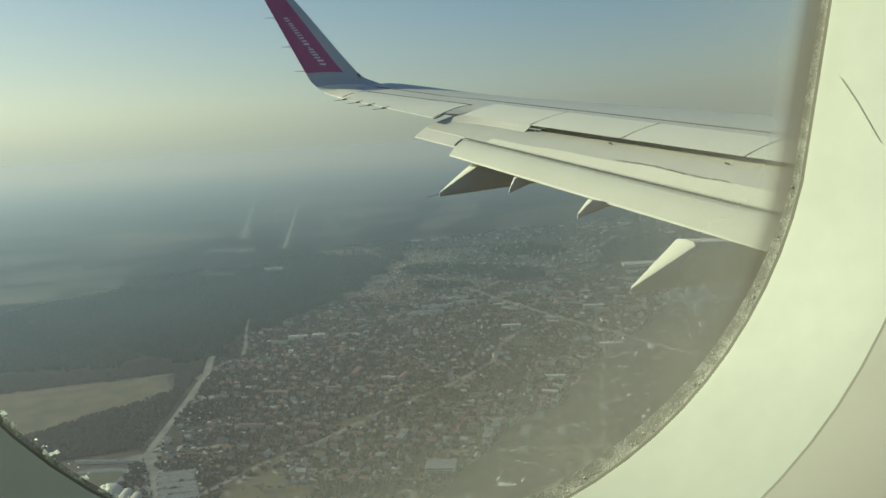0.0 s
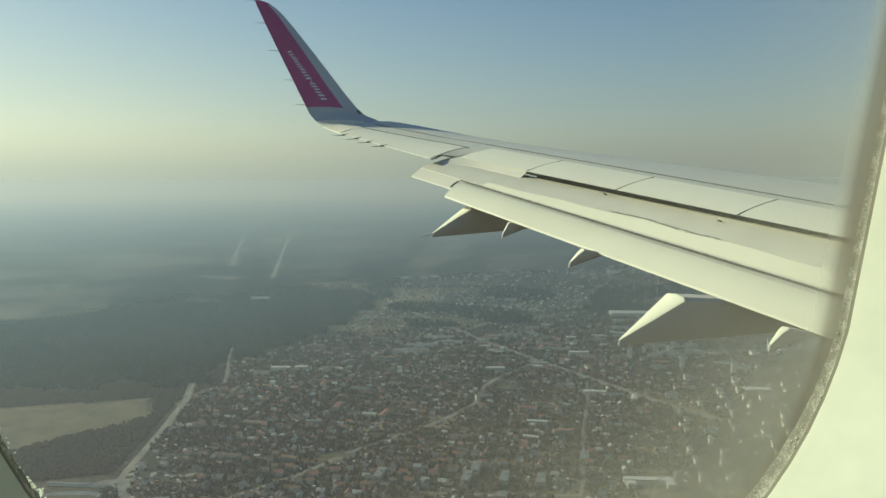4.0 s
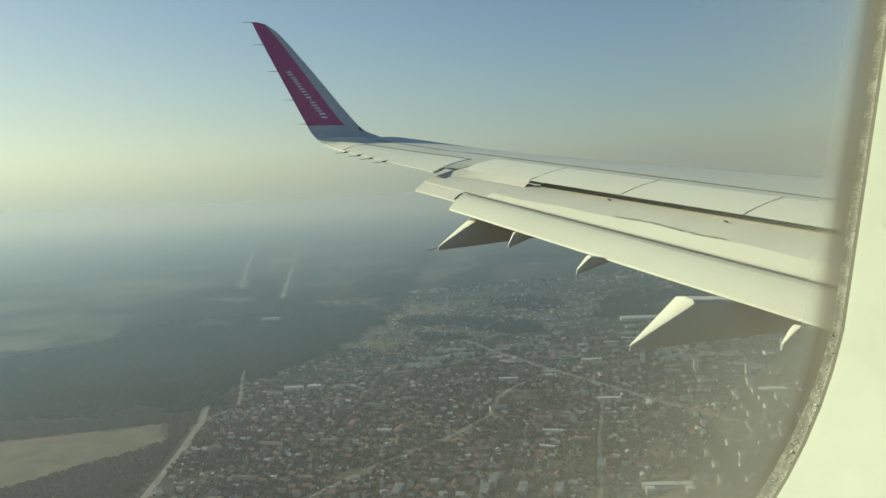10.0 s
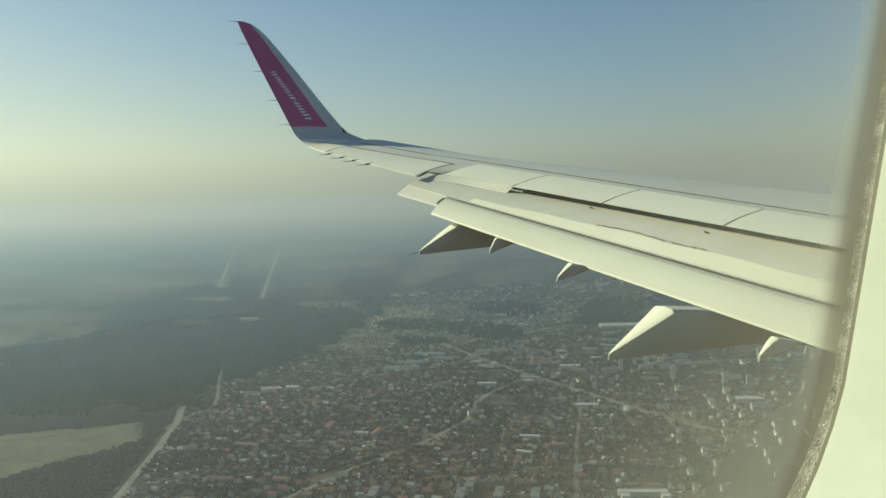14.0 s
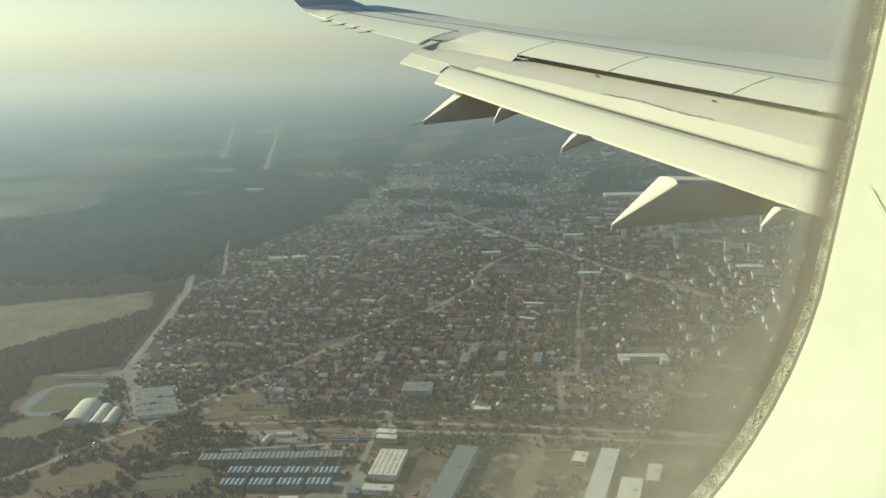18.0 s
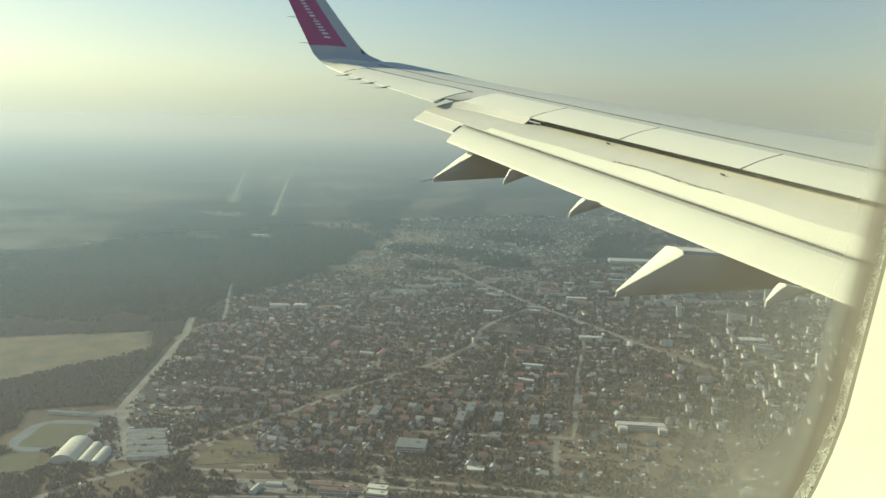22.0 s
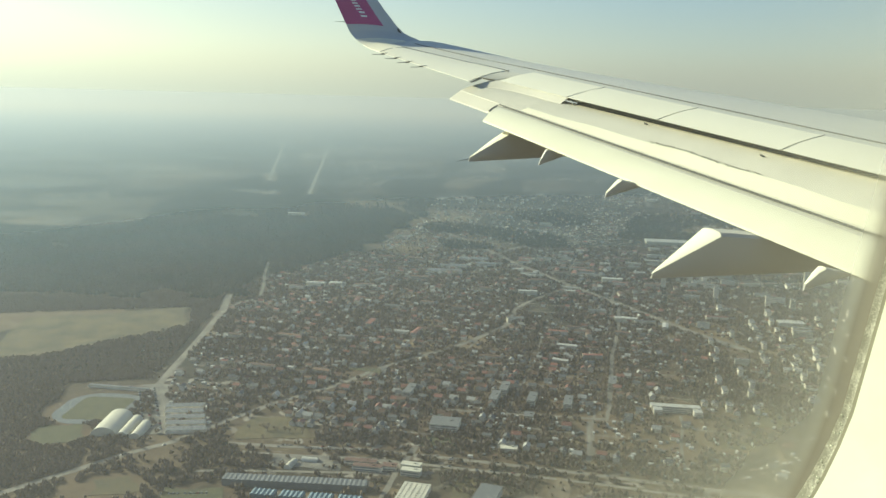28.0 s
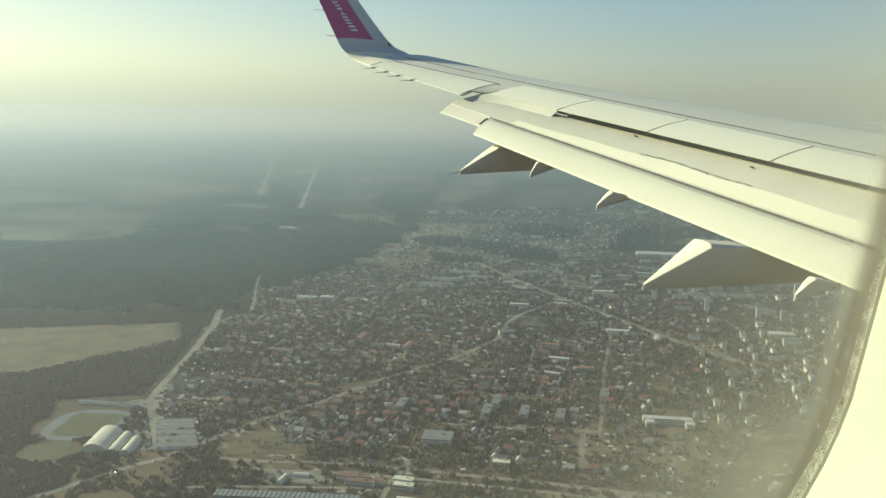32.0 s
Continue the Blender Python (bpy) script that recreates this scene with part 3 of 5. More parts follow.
for p in q:
    d = Vector((p.x - WX, 0, p.z - WZ))
    k = 0.6 / max(abs(d.x), abs(d.z))
    outer.append(Vector((WX + d.x * k, WY - 0.096, WZ + d.z * k)))
for sx in (-0.6, 0.6):
    for sz in (-0.6, 0.6):
        corner = Vector((WX + sx, WY - 0.096, WZ + sz))
        near_i = min(range(len(outer)), key=lambda n: (outer[n] - corner).length)
        outer[near_i] = corner
wall = new("cabin_wall_near", loft("cabin_wall_near", [wall_rings[0], outer, [p + Vector((0, 0.148, 0)) for p in outer], oval(0.13, WY + 0.055)], WALL_PANEL, False, True, False))
wall.matrix_world = AIR
tagged(wall, "beige aircraft cabin side wall", "wall", "", "structure")


def slab(name, lo, hi, material, label, category):
    bm = bmesh.new()
    bmesh.ops.create_cube(bm, size=1)
    for v in bm.verts:
        v.co = Vector([l + (h - l) * (c + 0.5) for l, h, c in zip(lo, hi, v.co)])
    ob = new(name, from_bm(name, bm, material))
    ob.matrix_world = AIR
    return tagged(ob, label, category, "", "structure")


for nm, lo, hi in (("cabin_wall_near_rear", (-2.6, -1.15), (-0.6, 1.25)), ("cabin_wall_near_front", (0.6, -1.15), (13.0, 1.25)), ("cabin_wall_near_upper", (-0.6, 0.6), (0.6, 1.25)), ("cabin_wall_near_lower", (-0.6, -1.15), (0.6, -0.6))):
    slab(nm, (WX + lo[0], WY - 0.096, WZ + lo[1]), (WX + hi[0], WY + 0.052, WZ + hi[1]), WALL_PANEL, "beige aircraft cabin side wall", "wall")
slab("cabin_floor", (WX - 2.6, -1.7, WZ - 1.25), (WX + 13.0, 1.70, WZ - 1.15), CARPET, "dark blue cabin carpet floor", "floor")
slab("cabin_ceiling", (WX - 2.6, -1.7, WZ + 1.25), (WX + 13.0, 1.70, WZ + 1.3), PANEL, "cream cabin ceiling", "ceiling")
slab("cabin_wall_far", (WX - 2.6, -1.8, WZ - 1.15), (WX + 13.0, -1.7, WZ + 1.25), WALL_PANEL, "beige far cabin wall", "wall")
slab("cabin_wall_rear", (WX - 2.7, -1.7, WZ - 1.15), (WX - 2.6, 1.70, WZ + 1.25), WALL_PANEL, "beige rear cabin partition", "wall")
slab("cabin_wall_front", (WX + 13.0, -1.7, WZ - 1.15), (WX + 13.1, 1.70, WZ + 1.25), WALL_PANEL, "beige front cabin partition", "wall")

# ---- the land below ----
LAND = bpy.data.materials.new("land")
LAND.use_nodes = True
lt = LAND.node_tree
lb = lt.nodes["Principled BSDF"]
lb.inputs["Roughness"].default_value, lb.inputs["Specular IOR Level"].default_value = 0.95, 0.2


def lmath(op, a, b):
    n = lt.nodes.new("ShaderNodeMath")
    n.operation = op
    for k, v in enumerate((a, b)):
        if isinstance(v, (int, float)):
            n.inputs[k].default_value = v
        else:
            lt.links.new(v, n.inputs[k])
    return n.outputs[0]


lg = lt.nodes.new("ShaderNodeNewGeometry")
ls = lt.nodes.new("ShaderNodeSeparateXYZ")
lt.links.new(lg.outputs["Position"], ls.inputs[0])
stretch = lmath("DIVIDE", HEIGHT, lmath("SUBTRACT", HEIGHT + 2, ls.outputs[2]))
lc = lt.nodes.new("ShaderNodeCombineXYZ")
lt.links.new(lmath("MULTIPLY", ls.outputs[0], stretch), lc.inputs[0])
lt.links.new(lmath("MULTIPLY", ls.outputs[1], stretch), lc.inputs[1])
warp = lt.nodes.new("ShaderNodeTexNoise")
warp.inputs["Scale"].default_value, warp.inputs["Detail"].default_value = 0.004, 4.0
lt.links.new(lc.outputs[0], warp.inputs["Vector"])
wv = lt.nodes.new("ShaderNodeVectorMath")
wv.operation = "MULTIPLY_ADD"
wv.inputs[1].default_value = (260, 260, 0)
lt.links.new(warp.outputs["Color"], wv.inputs[0])
lt.links.new(lc.outputs[0], wv.inputs[2])
plots = lt.nodes.new("ShaderNodeTexVoronoi")
plots.inputs["Scale"].default_value = 0.0045
lt.links.new(wv.outputs[0], plots.inputs["Vector"])
lsep = lt.nodes.new("ShaderNodeSeparateXYZ")
lt.links.new(plots.outputs["Color"], lsep.inputs[0])
lfine = lt.nodes.new("ShaderNodeTexNoise")
lfine.inputs["Scale"].default_value, lfine.inputs["Detail"].default_value = 0.03, 7.0
lt.links.new(lc.outputs[0], lfine.inputs["Vector"])
lramp = lt.nodes.new("ShaderNodeValToRGB")
lr = lramp.color_ramp
lr.elements[0].position, lr.elements[0].color = 0.30, (0.042, 0.036, 0.026, 1)
lr.elements[1].position, lr.elements[1].color = 0.95, (0.21, 0.16, 0.10, 1)
for at, c in ((0.45, (0.078, 0.058, 0.040)), (0.60, (0.122, 0.086, 0.057)), (0.78, (0.150, 0.110, 0.070))):
    e = lr.elements.new(at)
    e.color = (*c, 1)
lt.links.new(lmath("ADD", lmath("MULTIPLY", lsep.outputs[0], 0.5), lmath("MULTIPLY", lfine.outputs[0], 0.72)), lramp.inputs[0])


def lnoise(scale, detail, lo, hi, vector=lc.outputs[0]):
    """Patches of noise, from 0 below lo to 1 above hi."""
    n, r = lt.nodes.new("ShaderNodeTexNoise"), lt.nodes.new("ShaderNodeMapRange")
    n.inputs["Scale"].default_value, n.inputs["Detail"].default_value = scale, detail
    r.interpolation_type = "SMOOTHSTEP"
    r.inputs[1].default_value, r.inputs[2].default_value = lo, hi
    lt.links.new(vector, n.inputs["Vector"])
    lt.links.new(n.outputs[0], r.inputs[0])
    return r.outputs[0]


def lmix(f, a, b):
    n = lt.nodes.new("ShaderNodeMix")
    n.data_type = "RGBA"
    lt.links.new(f, n.inputs[0])
    lt.links.new(a, n.inputs[6])
    n.inputs[7].default_value = (*b, 1)
    return n.outputs[2]


# dark woods, village roofs and pale lots on the open land
open_land = lt.nodes.new("ShaderNodeMapRange")
open_land.interpolation_type = "SMOOTHSTEP"
open_land.inputs[1].default_value, open_land.inputs[2].default_value, open_land.inputs[3].default_value = 1000.0, 1800.0, 0.25
lt.links.new(ls.outputs[1], open_land.inputs[0])
west = lt.nodes.new("ShaderNodeMapRange")
west.interpolation_type = "SMOOTHSTEP"
west.inputs[1].default_value, west.inputs[2].default_value, west.inputs[3].default_value = -900.0, 150.0, 0.3
lt.links.new(ls.outputs[0], west.inputs[0])
land_tone = lmix(lmath("MULTIPLY", lmath("MULTIPLY", open_land.outputs[0], west.outputs[0]), lnoise(0.0011, 8.0, 0.45, 0.55, wv.outputs[0])), lramp.outputs[0], (0.026, 0.029, 0.026))
land_tone = lmix(lmath("MULTIPLY", lnoise(0.045, 3.0, 0.56, 0.62), lnoise(0.0013, 4.0, 0.50, 0.60)), land_tone, (0.30, 0.27, 0.23))
land_tone = lmix(lmath("MULTIPLY", lnoise(0.012, 6.0, 0.56, 0.74), lnoise(0.0021, 3.0, 0.48, 0.60)), land_tone, (0.145, 0.118, 0.078))
lt.links.new(land_tone, lb.inputs["Base Color"])
MEADOW = mat("meadow", (0.135, 0.106, 0.050), 0.95, (0.070, 0.060, 0.033), 0.022, 0.55, 0.7)
GRASS = mat("grass_pitch", (0.088, 0.086, 0.040), 0.95, (0.058, 0.058, 0.030), 0.05, 0.5, 0.6)
BARE = mat("bare_earth", (0.21, 0.165, 0.11), 0.95, (0.12, 0.094, 0.064), 0.03, 0.6, 0.7)
YARD = mat("yard_concrete", (0.215, 0.20, 0.17), 0.9, (0.115, 0.108, 0.095), 0.06, 0.6, 0.7)
SAND = mat("sandy_street", (0.34, 0.30, 0.23), 0.95, (0.20, 0.175, 0.13), 0.02, 0.5, 0.5)
ROOF_SKY = mat("roof_pale_blue", (0.15, 0.22, 0.26), 0.6, (0.085, 0.135, 0.17), 0.12, 0.7, 0.6)
ROOF_YELLOW = mat("roof_tawny", (0.52, 0.40, 0.17), 0.7, (0.42, 0.32, 0.14), 0.2, 0.4, 0.4)
TRACK = mat("running_track", (0.13, 0.148, 0.162), 0.85, (0.10, 0.115, 0.127), 0.05, 0.4, 0.4)
ROAD = mat("road_surface", (0.25, 0.225, 0.185), 0.9, (0.14, 0.127, 0.105), 0.025, 0.4, 0.5)
WALLS = mat("house_wall", (0.66, 0.60, 0.50), 0.85, (0.38, 0.35, 0.29), 0.2, 0.4, 0.3, island=0.45)
ROOF_RED = mat("roof_red_tile", (0.26, 0.105, 0.076), 0.8, (0.16, 0.072, 0.055), 0.4, 0.4, 0.4, island=0.4)
ROOF_RUST = mat("roof_rust_sheet", (0.165, 0.088, 0.068), 0.8, (0.11, 0.064, 0.052), 0.15, 0.5, 0.5)
ROOF_BROWN = mat("roof_brown_tile", (0.16, 0.09, 0.06), 0.8, (0.10, 0.062, 0.045), 0.4, 0.4, 0.4, island=0.4)
ROOF_GREY = mat("roof_grey_felt", (0.13, 0.135, 0.135), 0.75, (0.09, 0.09, 0.09), 0.4, 0.4, 0.4, island=0.45)
ROOF_SLATE = mat("roof_slate_sheet", (0.15, 0.158, 0.165), 0.65, (0.11, 0.116, 0.122), 0.2, 0.4, 0.4)
ROOF_TIN = mat("roof_tin", (0.44, 0.425, 0.38), 0.55, (0.30, 0.29, 0.265), 0.3, 0.4, 0.4, island=0.3)
ROOF_PALE = mat("roof_pale_sheet", (0.60, 0.58, 0.52), 0.55, (0.42, 0.41, 0.37), 0.3, 0.4, 0.4, island=0.3)
ROOF_BLUE = mat("roof_blue_sheet", (0.085, 0.145, 0.19), 0.55, (0.07, 0.12, 0.155), 0.3, 0.4, 0.4)
HALL_WHITE = mat("hall_white", (0.64, 0.60, 0.48), 0.6, (0.48, 0.45, 0.37), 0.1, 0.4, 0.4)
TWIG = mat("bare_twigs", (0.215, 0.165, 0.128), 0.95, (0.145, 0.112, 0.088), 0.3, 0.5, 0.3, island=0.4)
PINE = mat("pine_needles", (0.024, 0.036, 0.030), 0.95, (0.058, 0.050, 0.040), 0.006, 0.6, 0.3, island=0.4)
rng = np.random.default_rng(7)
land_n = 96
verts, faces = [(0, 0, 0)], []
radii = [250, 500, 800, 1200, 1800, 2400, 2950] + [2950 + 125 * k for k in range(1, 17)]


def land_z(d):
    """The flat land and, past it, the far rise that closes the view."""
    d = np.asarray(d, float)
    return 0.22 * np.where(d < 3450, np.clip(d - 2950, 0, 500) ** 2 / 1000, d - 3200)


for r in radii:
    verts += [(r * math.cos(2 * math.pi * k / land_n), r * math.sin(2 * math.pi * k / land_n), float(land_z(r))) for k in range(land_n)]
faces += [(0, 1 + k, 1 + (k + 1) % land_n) for k in range(land_n)]
for i in range(len(radii) - 1):
    o = 1 + i * land_n
    faces += [(o + k, o + land_n + k, o + land_n + (k + 1) % land_n, o + (k + 1) % land_n) for k in range(land_n)]
land = tagged(new("ground", as_mesh("ground", verts, faces, LAND)), "brown winter land with fields and gardens", "ground", "", "structure")

# thin sheet over the land that imitates haze, denser and paler with distance
HAZE_SHEET = bpy.data.materials.new("mist")
HAZE_SHEET.use_nodes = True
nt = HAZE_SHEET.node_tree
nt.nodes.clear()
geo = nt.nodes.new("ShaderNodeNewGeometry")


def nmath(op, a, b=None, clamp=False):
    n = nt.nodes.new("ShaderNodeMath")
    n.operation, n.use_clamp = op, clamp
    for i, v in enumerate((a, b)):
        if isinstance(v, (int, float)):
            n.inputs[i].default_value = v
        elif v is not None:
            nt.links.new(v, n.inputs[i])
    return n.outputs[0]


sp = nt.nodes.new("ShaderNodeSeparateXYZ")
nt.links.new(geo.outputs["Position"], sp.inputs[0])
px, py, pz = sp.outputs
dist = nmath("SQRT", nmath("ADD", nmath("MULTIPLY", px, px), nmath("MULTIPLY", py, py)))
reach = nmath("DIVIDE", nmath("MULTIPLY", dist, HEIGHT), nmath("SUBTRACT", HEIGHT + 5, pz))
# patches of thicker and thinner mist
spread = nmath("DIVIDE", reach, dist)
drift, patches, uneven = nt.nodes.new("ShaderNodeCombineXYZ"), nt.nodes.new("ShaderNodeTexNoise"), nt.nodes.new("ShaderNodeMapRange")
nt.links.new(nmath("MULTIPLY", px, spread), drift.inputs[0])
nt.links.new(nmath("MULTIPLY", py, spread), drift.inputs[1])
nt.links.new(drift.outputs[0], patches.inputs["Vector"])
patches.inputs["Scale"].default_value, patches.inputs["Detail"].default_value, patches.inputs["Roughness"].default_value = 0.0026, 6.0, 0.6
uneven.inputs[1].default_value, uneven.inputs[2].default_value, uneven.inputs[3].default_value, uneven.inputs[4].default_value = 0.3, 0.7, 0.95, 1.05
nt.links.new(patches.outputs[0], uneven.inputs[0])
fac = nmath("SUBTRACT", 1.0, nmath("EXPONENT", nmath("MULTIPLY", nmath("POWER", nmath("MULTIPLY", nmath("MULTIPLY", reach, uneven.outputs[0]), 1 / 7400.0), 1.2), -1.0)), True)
tr, df, tl = nt.nodes.new("ShaderNodeBsdfTransparent"), nt.nodes.new("ShaderNodeBsdfDiffuse"), nt.nodes.new("ShaderNodeBsdfTranslucent")
both = nt.nodes.new("ShaderNodeAddShader")
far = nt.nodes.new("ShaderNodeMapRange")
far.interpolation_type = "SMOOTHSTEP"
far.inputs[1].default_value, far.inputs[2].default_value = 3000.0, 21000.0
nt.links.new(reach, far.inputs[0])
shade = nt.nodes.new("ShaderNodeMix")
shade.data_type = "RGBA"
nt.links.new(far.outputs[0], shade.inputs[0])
# sunward glow of the haze, put into the sheet's colour
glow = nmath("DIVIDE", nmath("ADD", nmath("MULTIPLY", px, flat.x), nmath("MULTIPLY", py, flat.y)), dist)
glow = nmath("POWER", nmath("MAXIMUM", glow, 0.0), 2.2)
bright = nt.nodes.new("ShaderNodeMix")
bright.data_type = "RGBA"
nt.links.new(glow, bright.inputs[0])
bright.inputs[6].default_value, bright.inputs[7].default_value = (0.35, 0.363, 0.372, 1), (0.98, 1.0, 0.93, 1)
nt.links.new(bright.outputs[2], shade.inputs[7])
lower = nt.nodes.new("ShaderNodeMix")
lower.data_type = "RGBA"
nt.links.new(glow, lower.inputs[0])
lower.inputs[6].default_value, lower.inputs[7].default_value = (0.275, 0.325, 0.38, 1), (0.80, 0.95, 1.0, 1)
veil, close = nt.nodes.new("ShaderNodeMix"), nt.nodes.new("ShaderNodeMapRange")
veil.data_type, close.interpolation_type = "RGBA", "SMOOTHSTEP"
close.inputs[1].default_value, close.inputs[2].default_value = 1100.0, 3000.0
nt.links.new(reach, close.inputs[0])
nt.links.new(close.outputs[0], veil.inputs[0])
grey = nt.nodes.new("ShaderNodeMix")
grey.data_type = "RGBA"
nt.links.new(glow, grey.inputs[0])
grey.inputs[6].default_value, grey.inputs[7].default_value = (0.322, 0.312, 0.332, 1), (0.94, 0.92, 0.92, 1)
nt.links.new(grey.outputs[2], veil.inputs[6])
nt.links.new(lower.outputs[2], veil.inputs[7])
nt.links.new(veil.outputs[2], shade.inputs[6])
nt.links.new(shade.outputs[2], df.inputs[0])
level = nt.nodes.new("ShaderNodeCombineXYZ")
level.inputs[2].default_value = 1.0
nt.links.new(level.outputs[0], df.inputs["Normal"])
tl.inputs[0].default_value = (0.12, 0.125, 0.12, 1)
nt.links.new(df.outputs[0], both.inputs[0])
nt.links.new(tl.outputs[0], both.inputs[1])
mx = nt.nodes.new("ShaderNodeMixShader")
nt.links.new(fac, mx.inputs[0])
nt.links.new(tr.outputs[0], mx.inputs[1])
nt.links.new(both.outputs[0], mx.inputs[2])
nt.links.new(mx.outputs[0], nt.nodes.new("ShaderNodeOutputMaterial").inputs[0])
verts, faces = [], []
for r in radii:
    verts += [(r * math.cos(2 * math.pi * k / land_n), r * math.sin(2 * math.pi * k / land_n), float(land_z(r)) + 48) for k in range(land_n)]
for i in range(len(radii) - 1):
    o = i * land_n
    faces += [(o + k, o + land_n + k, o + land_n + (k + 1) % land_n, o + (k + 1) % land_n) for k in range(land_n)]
mist = tagged(new("mist", as_mesh("mist", verts, faces, HAZE_SHEET)), "thin sheet standing in for haze, paler far off and sunward", "mist", "", "stuff")

# plan of the land: the town's street grid is turned by 26 degrees
GU, GV = Vector((math.cos(radians(-26)), math.sin(radians(-26)))), Vector((math.sin(radians(26)), math.cos(radians(26))))
G0 = Vector((390, 960))
EDGE = [(780, -260), (1110, -200), (1420, -140), (1810, -60), (2080, 30), (2150, 40), (2390, 250), (2690, 420), (3080, 650), (3800, 900), (4350, 1090)]


def west_edge(y):
    """Where the town ends towards the woods and waste land."""
    return np.interp(y, [e[0] for e in EDGE], [e[1] for e in EDGE])


def grid(x, y):
    d = (x - G0.x, y - G0.y)
    return d[0] * GU.x + d[1] * GU.y, d[0] * GV.x + d[1] * GV.y


def seen(x, y):
    return (x > -0.25 * y - 80) & (x < 0.98 * y + 60)


RIBBONS = []


def off_roads(x, y, room):
    """True where a place keeps that much room from every large road."""
    x, y = np.atleast_1d(x).astype(float), np.atleast_1d(y).astype(float)
    free = np.ones(len(x), bool)
    for (ax, ay), (bx, by), w in RIBBONS:
        ux, uy = bx - ax, by - ay
        t = np.clip(((x - ax) * ux + (y - ay) * uy) / (ux * ux + uy * uy), 0, 1)
        free &= np.hypot(x - ax - t * ux, y - ay - t * uy) > w / 2 + room
    return free


def flat_patch(name, pts, material, z, label, category, kind="structure", wander=9.0):
    """A level patch of land with a slightly wandering rim and a low edge."""
    pts = [Vector((*p, z)) for p in pts]
    ring = []
    for i, p in enumerate(pts):
        q = pts[(i + 1) % len(pts)]
        for k in range(9):
            w = p.lerp(q, k / 9)
            sway = Vector((noise.noise(w * 0.03), noise.noise(w * 0.03 + Vector((9, 9, 9))), 0)) + 0.4 * Vector((noise.noise(w * 0.11), noise.noise(w * 0.11 + Vector((5, 5, 5))), 0))
            ring.append(w + sway * wander)
    n = len(ring)
    vs = ring + [Vector((p.x, p.y, 0.0)) for p in ring]
    fs = [tuple(range(n))] + [(i, n + i, n + (i + 1) % n, (i + 1) % n) for i in range(n)]
    return tagged(new(name, as_mesh(name, vs, fs, material)), label, category, "", kind)


def road(name, pts, width, material=ROAD, z=0.3, label="pale worn asphalt road", wander=4.0):
    pts = [Vector(p) for p in pts]
    fine = []
    for a, b in zip(pts[:-1], pts[1:]):
        n = max(2, int((b - a).length / 40))
        fine += [a.lerp(b, k / n) for k in range(n)]
    fine.append(pts[-1])
    if name == "road":
        RIBBONS.extend((tuple(a), tuple(b), width) for a, b in zip(pts[:-1], pts[1:]))
    vs, fs = [], []
    for i, p in enumerate(fine):
        d = (fine[min(i + 1, len(fine) - 1)] - fine[max(i - 1, 0)]).normalized()
        s = Vector((-d.y, d.x)) * width / 2
        o = Vector((0, 0)) if i in (0, len(fine) - 1) else s.normalized() * wander * noise.noise(Vector((p.x, p.y, 0)) * 0.008)
        lift = z + float(land_z(p.length))
        vs += [(*(p + o + s), lift), (*(p + o - s), lift)]
        if i:
            fs.append((2 * i - 2, 2 * i - 1, 2 * i + 1, 2 * i))
    return tagged(new(name, as_mesh(name, vs, fs, material)), label, "road", "", "structure")


def gv(u, v):
    return G0 + GU * u + GV * v


road("road", [(-300, 1010), (-203, 1080), (-157, 1114), (-110, 1141), (-34, 1212), (29, 1266), (71, 1293), (127, 1333), (204, 1404), (258, 1444), (355, 1507), (414, 1557)], 11)
road("road", [(414, 1557), (504, 1645), (570, 1779), (638, 1859), (796, 2000)], 11)
road("road", [(-117, 1186), (-140, 1373), (-123, 1461), (-90, 1622), (-50, 1823), (-12, 1905), (34, 1952)], 12)
road("road", [(34, 1952), (48, 2120), (70, 2374)], 8)
road("road", [(-84, 1640), (-50, 1823), (-32, 1990)], 15, ROAD, 0.26, "broad sandy verge beside the road")
road("road", [(560, 3300), (640, 3090), (700, 2630), (730, 2280), (780, 1960), (820, 1760), (850, 1570), (900, 1400)], 18)
road("road", [(-40, 1128), (26, 1106), (128, 1078), (182, 1052), (308, 993), (410, 942), (513, 887), (800, 740)], 9)
road("road", [(-20, 1096), (24, 1079), (124, 1051), (177, 1026), (301, 968), (404, 917), (506, 862), (790, 716)], 7, ROAD, 0.3, "second carriageway of pale asphalt")
road("road", [(175, 1026), (200, 1072)], 9)
road("road", [(264, 1203), (297, 1190), (369, 1164), (490, 1125), (635, 1426), (717, 1584), (800, 1760)], 7)
road("road", [(404, 990), (422, 1032), (461, 1121)], 6)
road("road", [(-74, 1046), (17, 1031), (97, 1011), (146, 1000)], 6)
road("road", [(60, 800), (86, 867), (135, 936), (170, 1024)], 7)
road("road", [(560, 2120), (900, 2010), (1300, 1960), (1900, 1830)], 14)
road("road", [(700, 2400), (831, 2541), (1364, 2726), (1720, 2840)], 12)
road("road", [(1130, 1960), (1330, 2500), (1600, 3300)], 14)
for k, u in enumerate(range(-360, 1400, 120)):
    for a in range(30, 1500, 210):
        if rng.random() < 0.42:
            continue
        p, q = gv(u + rng.uniform(-6, 6), a), gv(u + rng.uniform(-6, 6), a + rng.uniform(150, 300))
        if p.x > west_edge(p.y) + 20 and q.x > west_edge(q.y):
            road("street", [p, q], rng.uniform(3, 5), ROAD, 0.22, "narrow pale residential street", 8.0)
